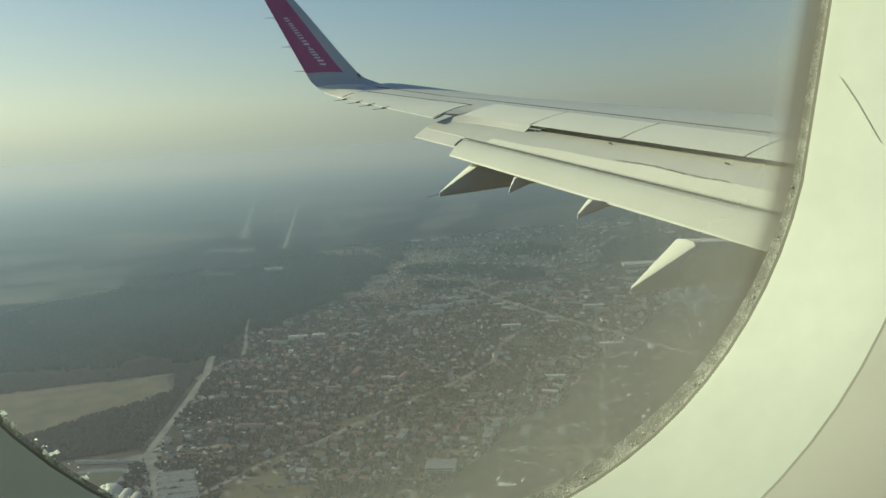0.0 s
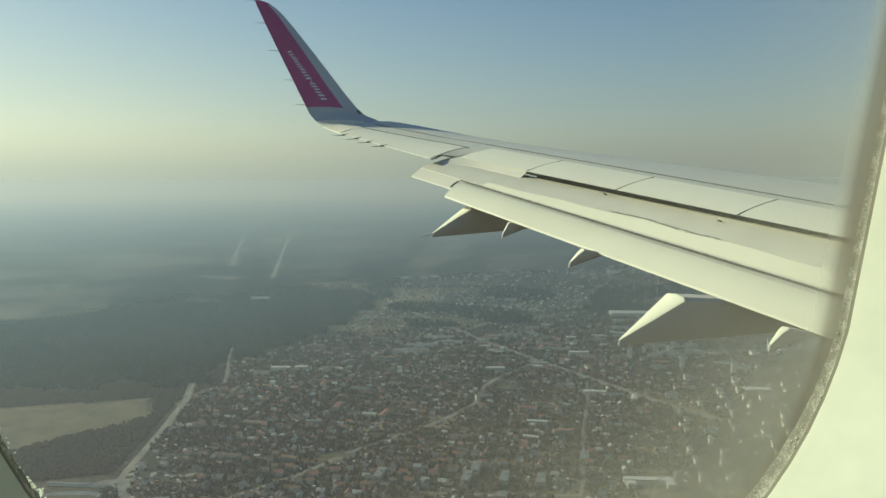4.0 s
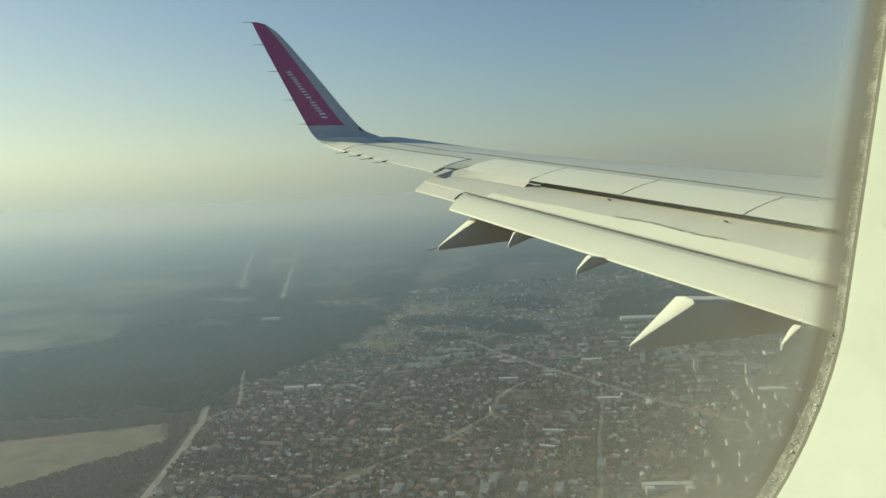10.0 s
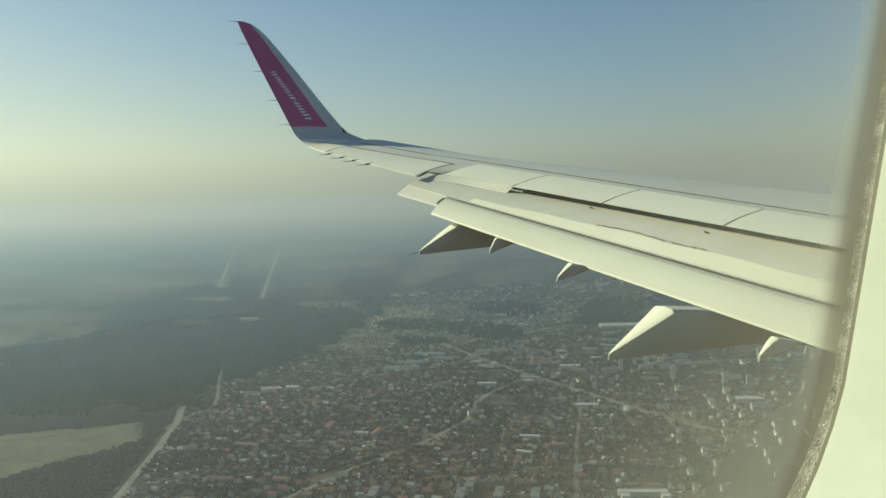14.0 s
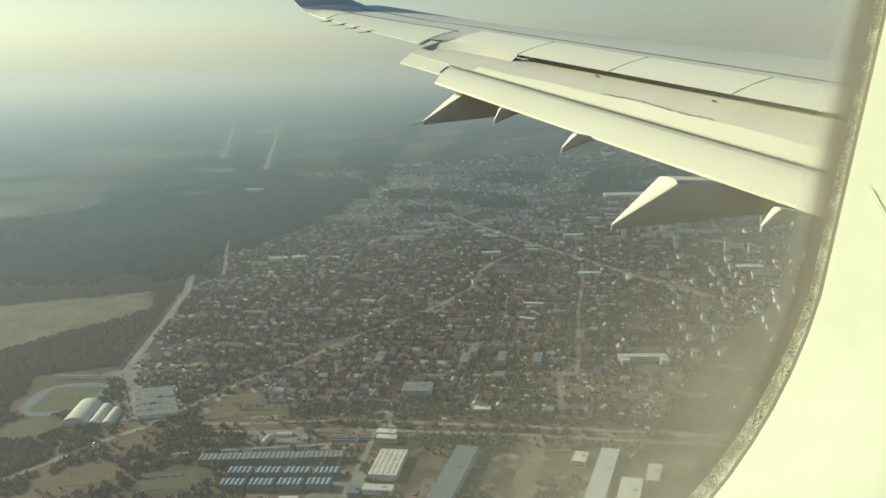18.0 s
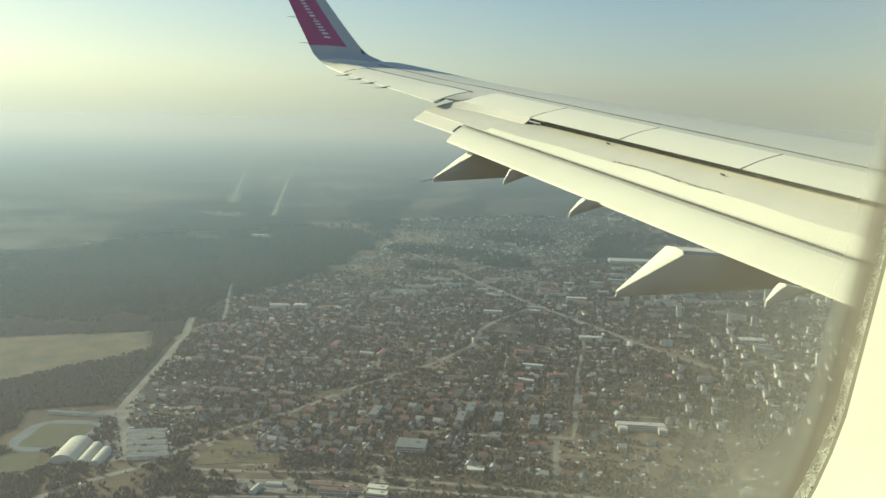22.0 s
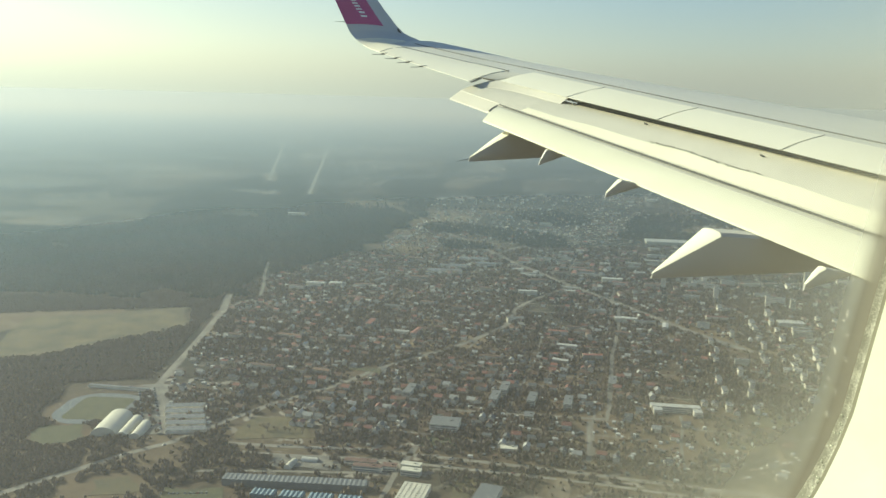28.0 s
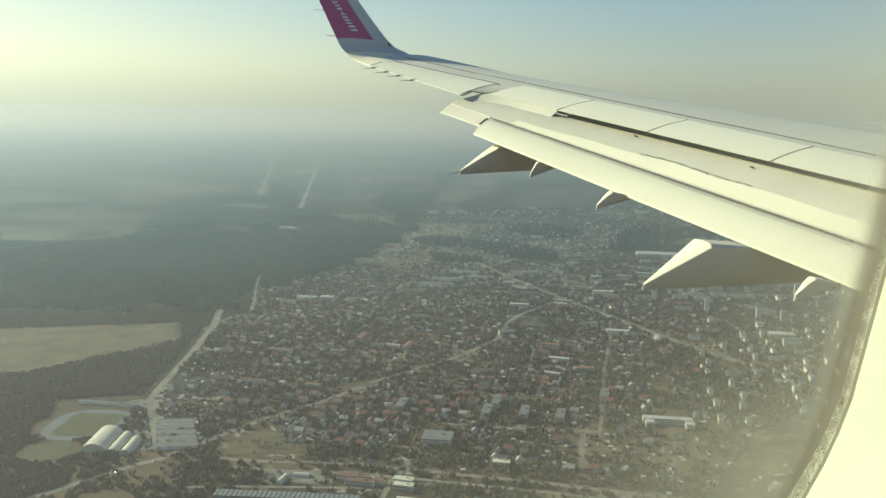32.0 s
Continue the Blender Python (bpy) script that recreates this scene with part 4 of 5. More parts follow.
for v in range(62, 1500, 62):
    for a in range(-480, 1300, 300):
        if rng.random() < 0.35:
            continue
        p, q = gv(a + rng.uniform(-40, 40), v + rng.uniform(-4, 4)), gv(a + rng.uniform(200, 340), v + rng.uniform(-4, 4))
        if p.x > west_edge(p.y) + 20 and q.y > 800:
            road("street", [p, q], rng.uniform(3, 5), ROAD, 0.22, "narrow pale residential street", 6.0)

flat_patch("meadow", [(-430, 1560), (-345, 1545), (-273, 1600), (-177, 1676), (-112, 1735), (-121, 1882), (-272, 1850), (-420, 1840)], MEADOW, 0.4, "tawny open meadow among brown woods", "meadow")
flat_patch("sandy_lot", [(-66, 1850), (-8, 1830), (-14, 1720), (-52, 1640), (-84, 1640), (-62, 1740)], BARE, 0.28, "pale sandy lot beside the road", "field")
flat_patch("bare_field", [(242, 765), (266, 758), (362, 935), (346, 950)], BARE, 0.4, "strip of bare brown earth", "field")
flat_patch("grass_strip", [(196, 905), (216, 895), (262, 965), (238, 978)], MEADOW, 0.4, "worn brown grass beside a hall", "field")
flat_patch("sports_pitch", [(205, 1074), (258, 1052), (277, 1084), (224, 1106)], GRASS, 0.4, "green school sports pitch", "pitch", wander=2.0)
flat_patch("yard", [(8, 1046), (92, 1018), (104, 1054), (18, 1080)], YARD, 0.35, "pale concrete works yard with lorries", "yard")
flat_patch("yard", [(60, 878), (118, 862), (150, 915), (100, 925)], YARD, 0.35, "pale concrete works yard between halls", "yard")
flat_patch("car_park", [(-150, 1180), (-112, 1172), (-118, 1378), (-158, 1385)], YARD, 0.35, "pale car park with rows of parked cars", "car park")
flat_patch("grass_strip", [(-70, 880), (-40, 868), (-28, 905), (-62, 918)], MEADOW, 0.4, "patch of worn grass among bare trees", "field")
OPEN = [(-250, 1195, 40), (-165, 1020, 36), (-75, 975, 40), (25, 1165, 62), (181, 1395, 30), (-230, 1290, 62)]
flat_patch("training_pitch", [(-288, 1233), (-226, 1226), (-212, 1164), (-278, 1154)], GRASS, 0.4, "plain green training pitch beside domes", "pitch")
flat_patch("grass_strip", [(-191, 1042), (-145, 1047), (-134, 1000), (-184, 998)], MEADOW, 0.4, "tawny lawn among bare trees", "field")
flat_patch("grass_strip", [(-106, 1006), (-44, 990), (-46, 945), (-106, 960)], GRASS, 0.4, "olive lawn among bare trees", "field")
flat_patch("grass_strip", [(-8, 1216), (66, 1208), (74, 1125), (-30, 1140)], MEADOW, 0.4, "brown fallow plot beside the road", "field")
flat_patch("grass_strip", [(206, 1379), (156, 1415), (230, 1402)], GRASS, 0.4, "green wedge of lawn between roads", "field")
for i, (x, y, w, d) in enumerate(((760, 1075, 120, 80), (880, 1010, 110, 95), (640, 1005, 70, 50), (900, 1180, 90, 60))):
    c = Vector((x, y))
    flat_patch("park_lawn", [c + GU * a * w / 2 + GV * b * d / 2 for a, b in ((-1, -1), (1, -1), (1, 1), (-1, 1))], GRASS if i % 2 else MEADOW, 0.4, "worn park lawn between houses", "lawn")
for i, (x, y, w, d) in enumerate(((1450, 2750, 500, 120), (1500, 2950, 420, 140), (1250, 3050, 300, 150), (1750, 3150, 500, 170), (-350, 3350, 500, 300), (-500, 3800, 700, 350), (300, 3900, 500, 200), (1300, 3500, 600, 180), (2100, 3300, 500, 200))):
    c = Vector((x, y))
    if (c.length + max(w, d) * 0.5) < 3000:
        flat_patch("far_field", [(c + GU * a * w / 2 + GV * b * d / 2) for a, b in ((-1, -1), (1, -1), (1, 1), (-1, 1))], MEADOW if i % 3 else BARE, 0.5, "far tawny field", "field")


# ---- houses ----
def house_arrays(w, d, h, r):
    """Gabled house: w along the ridge, d across, h to the eaves, r the roof's rise, with eaves that stand out."""
    v = [(-w / 2, -d / 2, 0), (w / 2, -d / 2, 0), (w / 2, d / 2, 0), (-w / 2, d / 2, 0), (-w / 2, -d / 2, h), (w / 2, -d / 2, h), (w / 2, d / 2, h), (-w / 2, d / 2, h), (-w / 2, 0, h + r), (w / 2, 0, h + r)]
    walls = [(0, 1, 5, 4), (2, 3, 7, 6), (1, 2, 6, 9, 5), (3, 0, 4, 8, 7)]
    e, t = 0.45, 0.28
    k = r / (d / 2)
    rv = []
    for s in (-1, 1):
        rv += [(-w / 2 - e, s * (d / 2 + e), h - k * e + 0.05), (w / 2 + e, s * (d / 2 + e), h - k * e + 0.05), (w / 2 + e, 0, h + r + 0.05), (-w / 2 - e, 0, h + r + 0.05)]
    rv += [(x, y, z + t) for x, y, z in rv]
    roof = [(0, 1, 2, 3), (7, 6, 5, 4), (8, 11, 10, 9), (12, 13, 14, 15), (0, 8, 9, 1), (4, 5, 13, 12), (0, 3, 11, 8), (1, 9, 10, 2), (4, 12, 15, 7), (5, 6, 14, 13)]
    return v, walls, rv, roof


ROOFS = [ROOF_RED, ROOF_BROWN, ROOF_GREY, ROOF_TIN]
VOID = [(-95, 1270, 75), (603, 1135, 44), (245, 1105, 55), (830, 1050, 140), (405, 1208, 62), (381, 1150, 18), (480, 1040, 60), (-220, 1310, 100)]
spots = []
for iu in range(-60, 230):
    for iv in range(1, 92):
        u, v = iu * 15.5 + rng.normal(0, 4.5), iv * 31 + 15.5 + rng.normal(0, 4.5)
        p = gv(u, v + 0)
        x, y = p.x, p.y
        if not (y > 800 and y < 3350 and seen(x, y)) or x < west_edge(y) + 14:
            continue
        if abs((u + 60) % 120 - 60) < 7 or rng.random() < 0.18 + 0.25 * (noise.noise(Vector((x * 0.006, y * 0.006, 4.0))) > 0.15):
            continue
        if y < 1118 - 0.45 * (x - 26) or (x < 40 and y < 1262 + 0.85 * (x - 29)):
            continue
        if not off_roads(x, y, 7)[0] or any((x - a) ** 2 + (y - b) ** 2 < c * c for a, b, c in VOID):
            continue
        if ((x > 1000 and y < 2700) or (x > 0.55 * y and y < 1600)) and rng.random() < 0.65:
            continue
        if noise.noise(Vector((x * 0.0042, y * 0.0042, 21.0))) > 0.24 and rng.random() < 0.8:
            continue
        if y > 2450 and rng.random() < 0.35 + 0.25 * (x > 1100):
            continue
        spots.append((x, y, v))
spots.sort(key=lambda s: s[0] * s[0] * 0.2 + s[1] * s[1])
near, rest = spots[:230], spots[230:]
kinds = []
for i in range(10):
    w, d, h, r = rng.uniform(9, 13), rng.uniform(8, 10), rng.uniform(5, 7.5), rng.uniform(2.2, 3.8)
    hv, hw, rv, rf = house_arrays(w, d, h, r)
    ob = thing("house", ("pale rendered house with a red tiled roof", "rendered house with a brown tiled roof", "rendered house with a grey felt roof", "pale house with a light tin roof")[(0, 1, 2, 1, 1, 2, 0, 3, 1, 2)[i]], "house", Matrix(), "houses of the town")
    part("wall", as_mesh("wall", hv, hw, WALLS), ob)
    roof = part("roof", as_mesh("roof", rv, rf, ROOFS[(0, 1, 2, 1, 1, 2, 0, 3, 1, 2)[i]]), ob)
    cx_, top = w * rng.uniform(-0.3, 0.3), h + r
    bm = bmesh.new()
    bmesh.ops.create_cube(bm, size=1, matrix=Matrix.LocRotScale((cx_, 0.6, top + 0.2), None, (0.7, 0.7, 1.9)))
    part("chimney", from_bm("chimney", bm, ROOF_RED), roof)
    kinds.append(ob)
for i, (x, y, v) in enumerate(near):
    turn = radians(-26 + (90 if rng.random() < 0.35 else 0) + rng.normal(0, 3))
    m = Matrix.Translation((x, y, 0)) @ Matrix.Rotation(turn, 4, "Z")
    if i < 10:
        kinds[i].matrix_world = m
    else:
        copy_thing(kinds[int(rng.integers(10))], m)
verts, faces, mids = [], [], []
for x, y, v in rest:
    big = (x > 700 and 1900 < y < 2450 and rng.random() < 0.35) or rng.random() < 0.05
    w, d, h, r = (rng.uniform(24, 46), 11, rng.uniform(7, 10), 1.2) if big else (rng.uniform(7, 12), rng.uniform(6.5, 9), rng.uniform(3.8, 6.8), rng.uniform(1.6, 3.4))
    a = radians(-26 + (90 if rng.random() < 0.3 else 0) + rng.normal(0, 8))
    ca, sa = math.cos(a), math.sin(a)
    hv, hw, rv, rf = house_arrays(w, d, h, r)
    o = len(verts)
    rv, rf = rv[8:], [(0, 1, 2, 3), (7, 6, 5, 4)]
    base = float(land_z(math.hypot(x, y)))
    verts += [(x + p * ca - q * sa, y + p * sa + q * ca, z + base) for p, q, z in hv + rv]
    kind = int(rng.choice(4, p=(0.21, 0.34, 0.28, 0.17)))
    faces += [tuple(o + k for k in f) for f in hw] + [tuple(o + 10 + k for k in f) for f in rf]
    mids += [0] * len(hw) + [1 + kind] * len(rf)
me = as_mesh("town_houses", verts, faces, [WALLS, *ROOFS])
me.polygons.foreach_set("material_index", mids)
tagged(new("town_houses", me), "dense small houses with red, brown and grey roofs", "houses", "", "stuff")


# ---- larger buildings ----
FOOT = []


def off_blocks(x, y, room=2.0):
    """True where a place lies outside every large building."""
    free = np.ones(len(x), bool)
    for bx, by, w, d, a in FOOT:
        u, v = (x - bx) * math.cos(a) + (y - by) * math.sin(a), (y - by) * math.cos(a) - (x - bx) * math.sin(a)
        free &= (np.abs(u) > w + room) | (np.abs(v) > d + room)
    return free


def block(name, x, y, w, d, h, wall_mat, roof_mat, label, category, turn=-26.0, group="", ribs=0, vault=False, panes=True, rib_rise=2.2):
    """A flat-roofed or vaulted building with parapet, roof and bands of windows."""
    FOOT.append((x, y, w / 2, d / 2, radians(turn)))
    ob = thing(name, label, category, Matrix.Translation((x, y, float(land_z(math.hypot(x, y))))) @ Matrix.Rotation(radians(turn), 4, "Z"), group)
    if vault:
        n = 14
        rings = [[Vector((xx, math.cos(math.pi * k / n) * d / 2, 0.6 + math.sin(math.pi * k / n) * h)) for k in range(n + 1)] + [Vector((xx, -d / 2, 0)), Vector((xx, d / 2, 0))] for xx in (-w / 2, -w / 2 + 1.5, w / 2 - 1.5, w / 2)]
        part("vault", loft("vault", rings, roof_mat), ob)
        for k in range(1, 8):
            xx = -w / 2 + w * k / 8
            rib = [[Vector((xx + q, math.cos(math.pi * j / n) * (d / 2 + 0.15), 0.6 + math.sin(math.pi * j / n) * (h + 0.15))) for j in range(n + 1)] for q in (-0.25, 0.25)]
            part("rib", loft("rib", rib, wall_mat, True, False, False), ob)
        return ob
    bm = bmesh.new()
    bmesh.ops.create_cube(bm, size=1, matrix=Matrix.LocRotScale((0, 0, h / 2), None, (w, d, h)))
    part("wall", from_bm("wall", bm, wall_mat), ob)
    if ribs:
        step = w / ribs
        for k in range(ribs):
            x0 = -w / 2 + step * k
            vs = [(x0, -d / 2, h), (x0 + step, -d / 2, h), (x0 + step * 0.55, -d / 2, h + rib_rise), (x0, d / 2, h), (x0 + step, d / 2, h), (x0 + step * 0.55, d / 2, h + rib_rise)]
            part("roof_bay", as_mesh("roof_bay", vs, [(0, 1, 2), (3, 5, 4), (0, 2, 5, 3), (1, 4, 5, 2)], roof_mat), ob)
    else:
        bm = bmesh.new()
        bmesh.ops.create_cube(bm, size=1, matrix=Matrix.LocRotScale((0, 0, h + 0.25), None, (w + 0.6, d + 0.6, 0.5)))
        bmesh.ops.create_cube(bm, size=1, matrix=Matrix.LocRotScale((w * 0.2, d * 0.1, h + 1.0), None, (3, 3, 1.5)))
        part("roof", from_bm("roof", bm, roof_mat), ob)
    if panes:
        for z in np.arange(1.6, h - 1, 3.0):
            for s in (-1, 1):
                bm = bmesh.new()
                bmesh.ops.create_cube(bm, size=1, matrix=Matrix.LocRotScale((0, s * (d / 2 + 0.02), z), None, (w * 0.92, 0.12, 1.3)))
                part("window_band", from_bm("window_band", bm, ROOF_GREY), ob)
    return ob


for x, y, w, d, h in ((-187, 1211, 70, 34, 12), (-164, 1200, 64, 15, 7), (-149, 1186, 50, 15, 7)):
    block("sports_dome", x, y, w, d, h, HALL_WHITE, HALL_WHITE, "white air-filled sports dome beside a pitch", "dome", 77, "sports domes", vault=True)

def rounded(cx, cy, length, breadth, r, turn, n=28):
    """The rim of a field with straight sides and round corners."""
    out = []
    for k in range(n):
        a = 2 * math.pi * (k + 0.5) / n
        u = r * math.cos(a) + math.copysign(length / 2 - r, math.cos(a))
        v = r * math.sin(a) + math.copysign(breadth / 2 - r, math.sin(a))
        out.append((cx + u * math.cos(turn) - v * math.sin(turn), cy + u * math.sin(turn) + v * math.cos(turn)))
    return out


flat_patch("running_track", rounded(-214, 1287, 124, 110, 44, radians(74)), TRACK, 0.3, "blue-grey oval running track round a pitch", "track", wander=1.0)
flat_patch("stadium_pitch", rounded(-214, 1287, 92, 74, 12, radians(74)), GRASS, 0.4, "green stadium pitch with a running track", "pitch", wander=0.5)
block("stadium_stand", -196, 1368, 96, 6, 4, WALLS, ROOF_SLATE, "low dark roofed stadium stand", "stand", -22, panes=False)
for i in range(5):
    block("market_hall", -90 - i * 1.5, 1176 + i * 23, 52, 15, 5, WALLS, ROOF_SLATE, "low market hall with a grey ribbed roof", "market hall", -6, "market halls", 9, panes=False, rib_rise=0.35)
block("long_hall", 39, 984, 168, 17, 8, ROOF_GREY, ROOF_SLATE, "very long grey hall with a ribbed roof", "factory", -17, "", 30, panes=False, rib_rise=0.6)
for i in range(4):
    block("warehouse", 2 + i * 30.7, 958 - i * 11.3, 27, 15, 8, ROOF_BLUE, ROOF_SKY, "blue warehouse with a pale streaked roof", "warehouse", -21, "blue warehouses", 5, panes=False, rib_rise=1.2)
    block("warehouse", -8 + i * 29.7, 931 - i * 10.3, 27, 15, 8, ROOF_BLUE, ROOF_SKY, "blue warehouse with a pale streaked roof", "warehouse", -21, "blue warehouses", 5, panes=False, rib_rise=1.2)
block("workshop", -21, 889, 36, 18, 6, HALL_WHITE, ROOF_YELLOW, "workshop with a tawny yellow roof", "workshop", -17, panes=False)
block("workshop", 12, 888, 22, 18, 6, WALLS, ROOF_RUST, "workshop with a red roof", "workshop", -18, panes=False)
block("workshop", 44, 876, 20, 14, 5, WALLS, ROOF_TIN, "low workshop with a tin roof", "workshop", -18, panes=False)
block("workshop", 139, 868, 32, 13, 6, WALLS, ROOF_TIN, "workshop with a pale tin roof", "workshop", -25, panes=False)
block("workshop", 114, 872, 12, 16, 6, ROOF_BLUE, ROOF_BLUE, "small blue workshop beside a yard", "workshop", -25, panes=False)
block("workshop", 186, 851, 11, 40, 5, WALLS, ROOF_RUST, "narrow workshop with an orange roof", "workshop", -28, panes=False)
block("workshop", 168, 838, 12, 22, 5, WALLS, ROOF_RUST, "low workshop with a red roof", "workshop", -28, panes=False)
block("factory_hall", 177, 990, 24, 10, 7, HALL_WHITE, HALL_WHITE, "small cream hall beside the avenue", "factory", -27)
block("factory_hall", 180, 1004, 24, 11, 8, HALL_WHITE, HALL_WHITE, "small cream hall beside the avenue", "factory", -27)
hall = block("factory_hall", 163, 922, 31, 64, 7, WALLS, HALL_WHITE, "broad cream factory hall with rows of dark skylights", "factory", -26, panes=False)
for i in range(5):
    for j in range(11):
        bm = bmesh.new()
        bmesh.ops.create_cube(bm, size=1, matrix=Matrix.LocRotScale((-12 + 6 * i, -28 + 5.6 * j, 7.6), None, (2.2, 1.7, 0.5)))
        part("skylight", from_bm("skylight", bm, ROOF_GREY), hall)
block("factory_hall", 223, 868, 25, 138, 9, ROOF_TIN, ROOF_SLATE, "long dark grey factory hall", "factory", -32, panes=False)
block("factory_hall", 372, 862, 15, 26, 6, HALL_WHITE, HALL_WHITE, "small cream hall with a bright roof", "factory", -36)
block("factory_hall", 375, 813, 20, 130, 7, HALL_WHITE, ROOF_TIN, "long pale hall with light roof", "factory", -35, panes=False)
block("factory_hall", 381, 764, 22, 66, 8, HALL_WHITE, HALL_WHITE, "bright cream hall beside bare fields", "factory", -34, panes=False)
block("factory_hall", 430, 800, 14, 40, 6, HALL_WHITE, ROOF_TIN, "narrow pale hall with tin roof", "factory", -34, panes=False)
block("factory_hall", 322, 770, 12, 14, 5, HALL_WHITE, HALL_WHITE, "small white shed beside a hall", "factory", -34, panes=False)
block("factory_hall", 122, 1030, 40, 10, 6, WALLS, ROOF_RUST, "low hall with a red roof", "factory", -22)
block("factory_hall", 128, 1013, 36, 9, 6, WALLS, ROOF_RUST, "low hall with a red roof", "factory", -22)
block("factory_hall", 155, 1012, 18, 12, 5, WALLS, ROOF_RUST, "small hall with a red roof", "factory", -22)
block("storage_tent", 38, 1042, 22, 9, 5, HALL_WHITE, HALL_WHITE, "cream storage tent on a works yard", "tent", 60, vault=True)
block("storage_tent", 62, 1052, 20, 10, 4, HALL_WHITE, ROOF_TIN, "pale storage shelter on a works yard", "tent", -20, vault=True)
block("school", 603, 1137, 71, 13, 9, WALLS, ROOF_TIN, "long white school building with flat roof", "school", -21)
block("school", 575, 1138, 12, 24, 8, WALLS, ROOF_TIN, "white school wing with flat roof", "school", -21)
block("school", 628, 1117, 12, 24, 8, WALLS, ROOF_TIN, "white school wing with flat roof", "school", -21)
block("school", 254, 1133, 40, 34, 9, WALLS, ROOF_GREY, "grey school beside a green pitch", "school", -22)
block("kiosk", 381, 1150, 13, 20, 5, HALL_WHITE, ROOF_GREY, "small building with a white rim round a dark roof", "shop", -22, panes=False)
block("shop", 316, 1040, 22, 14, 5, HALL_WHITE, HALL_WHITE, "low white shop beside a car park", "shop", -20, panes=False)
for x, y in ((352, 1223), (406, 1208), (454, 1184), (233, 1275), (380, 1262), (560, 1262)):
    block("apartment_block", x, y, 12, 42, 10, HALL_WHITE, ROOF_GREY, "white apartment row with a dark roof", "apartment block", -26, "apartment blocks")
for i in range(90):
    x, y = 1000 + rng.uniform(0, 800), 1380 + rng.uniform(0, 950)
    if x > 0.9 * y or x < 0.5 * y:
        continue
    tall = rng.random() < 0.4
    block("apartment_block", x, y, 11 if tall else 36, 11 if tall else 10, rng.uniform(22, 30) if tall else rng.uniform(10, 14), WALLS if i % 3 else HALL_WHITE, ROOF_GREY, "tall pale apartment tower" if tall else "long pale apartment slab", "apartment block", -26 + (90 if i % 4 == 0 else 0), "apartment blocks", panes=y < 1700)
for i in range(182):
    u, v = (i % 14) * 46 + rng.normal(0, 4), (i // 14) * 62 + rng.normal(0, 5)
    x, y = 560 + 0.90 * u + 0.44 * v, 1190 - 0.44 * u + 0.90 * v
    if not (980 < y < 1620 and 620 < x < 1420) or rng.random() < 0.22:
        continue
    if x > 0.93 * y or x < 0.54 * y + 40 or not off_roads(x, y, 8)[0] or not off_blocks(np.array([x]), np.array([y]), 16)[0]:
        continue
    block("apartment_block", x, y, 8, rng.uniform(16, 28), rng.uniform(8, 12), WALLS if i % 3 else HALL_WHITE, ROOF_GREY, "low pale apartment slab among bare trees", "apartment block", -26 + (90 if i % 5 == 0 else 0), "apartment blocks", panes=False)
for x, y, w, d in ((1330, 2560, 130, 60), (1500, 2540, 150, 55), (900, 2020, 50, 18), (640, 1910, 44, 14), (165, 2058, 44, 16), (212, 2052, 30, 18), (205, 3184, 60, 16), (760, 1640, 46, 16), (1090, 1560, 52, 26)):
    block("factory_hall", x, y, w, d, 9, HALL_WHITE, ROOF_TIN, "large pale hall with a light flat roof", "factory", -20, panes=False)

for x, y, w, d in ((505, 2173, 90, 34), (545, 2240, 70, 30), (626, 2331, 80, 34), (640, 2255, 54, 26)):
    block("factory_hall", x, y, w, d, 8, WALLS, ROOF_SLATE, "wide grey hall with a dark flat roof", "factory", -20, panes=False)


# ---- trees ----
def bulk(name, tri, material, label, category):
    """One mesh out of loose triangles, an array of shape n, 3, 3."""
    n = len(tri)
    tri = tri.copy()
    tri[:, :, 2] += land_z(np.hypot(tri[:, :, 0], tri[:, :, 1]).mean(1))[:, None]
    me = bpy.data.meshes.new(name)
    me.vertices.add(n * 3)
    me.loops.add(n * 3)
    me.polygons.add(n)
    me.vertices.foreach_set("co", tri.reshape(-1).astype(np.float32))
    me.loops.foreach_set("vertex_index", np.arange(n * 3, dtype=np.int32))
    me.polygons.foreach_set("loop_start", np.arange(0, n * 3, 3, dtype=np.int32))
    me.materials.append(material)
    me.update(calc_edges=True)
    return tagged(new(name, me), label, category, "", "stuff")


def twig_trees(x, y, size, thick=1.0):
    """Bare crowns: each a fan of narrow slanting blades round a stem."""
    n, k = len(x), 15
    a = rng.uniform(0, 2 * np.pi, (n, k))
    out = rng.uniform(0.15, 0.55, (n, k)) * size[:, None]
    z0 = rng.uniform(0.1, 0.5, (n, k)) * size[:, None]
    z1 = z0 + rng.uniform(0.3, 0.55, (n, k)) * size[:, None]
    w = rng.uniform(0.06, 0.17, (n, k)) * thick * size[:, None]
    cx, cy = x[:, None], y[:, None]
    p0 = np.stack([cx + 0.15 * out * np.cos(a), cy + 0.15 * out * np.sin(a), z0 * 0.4], -1)
    p1 = np.stack([cx + out * np.cos(a) - w * np.sin(a), cy + out * np.sin(a) + w * np.cos(a), z0], -1)
    p2 = np.stack([cx + 0.7 * out * np.cos(a) + w * np.sin(a), cy + 0.7 * out * np.sin(a) - w * np.cos(a), z1], -1)
    return np.stack([p0, p1, p2], 2).reshape(-1, 3, 3)


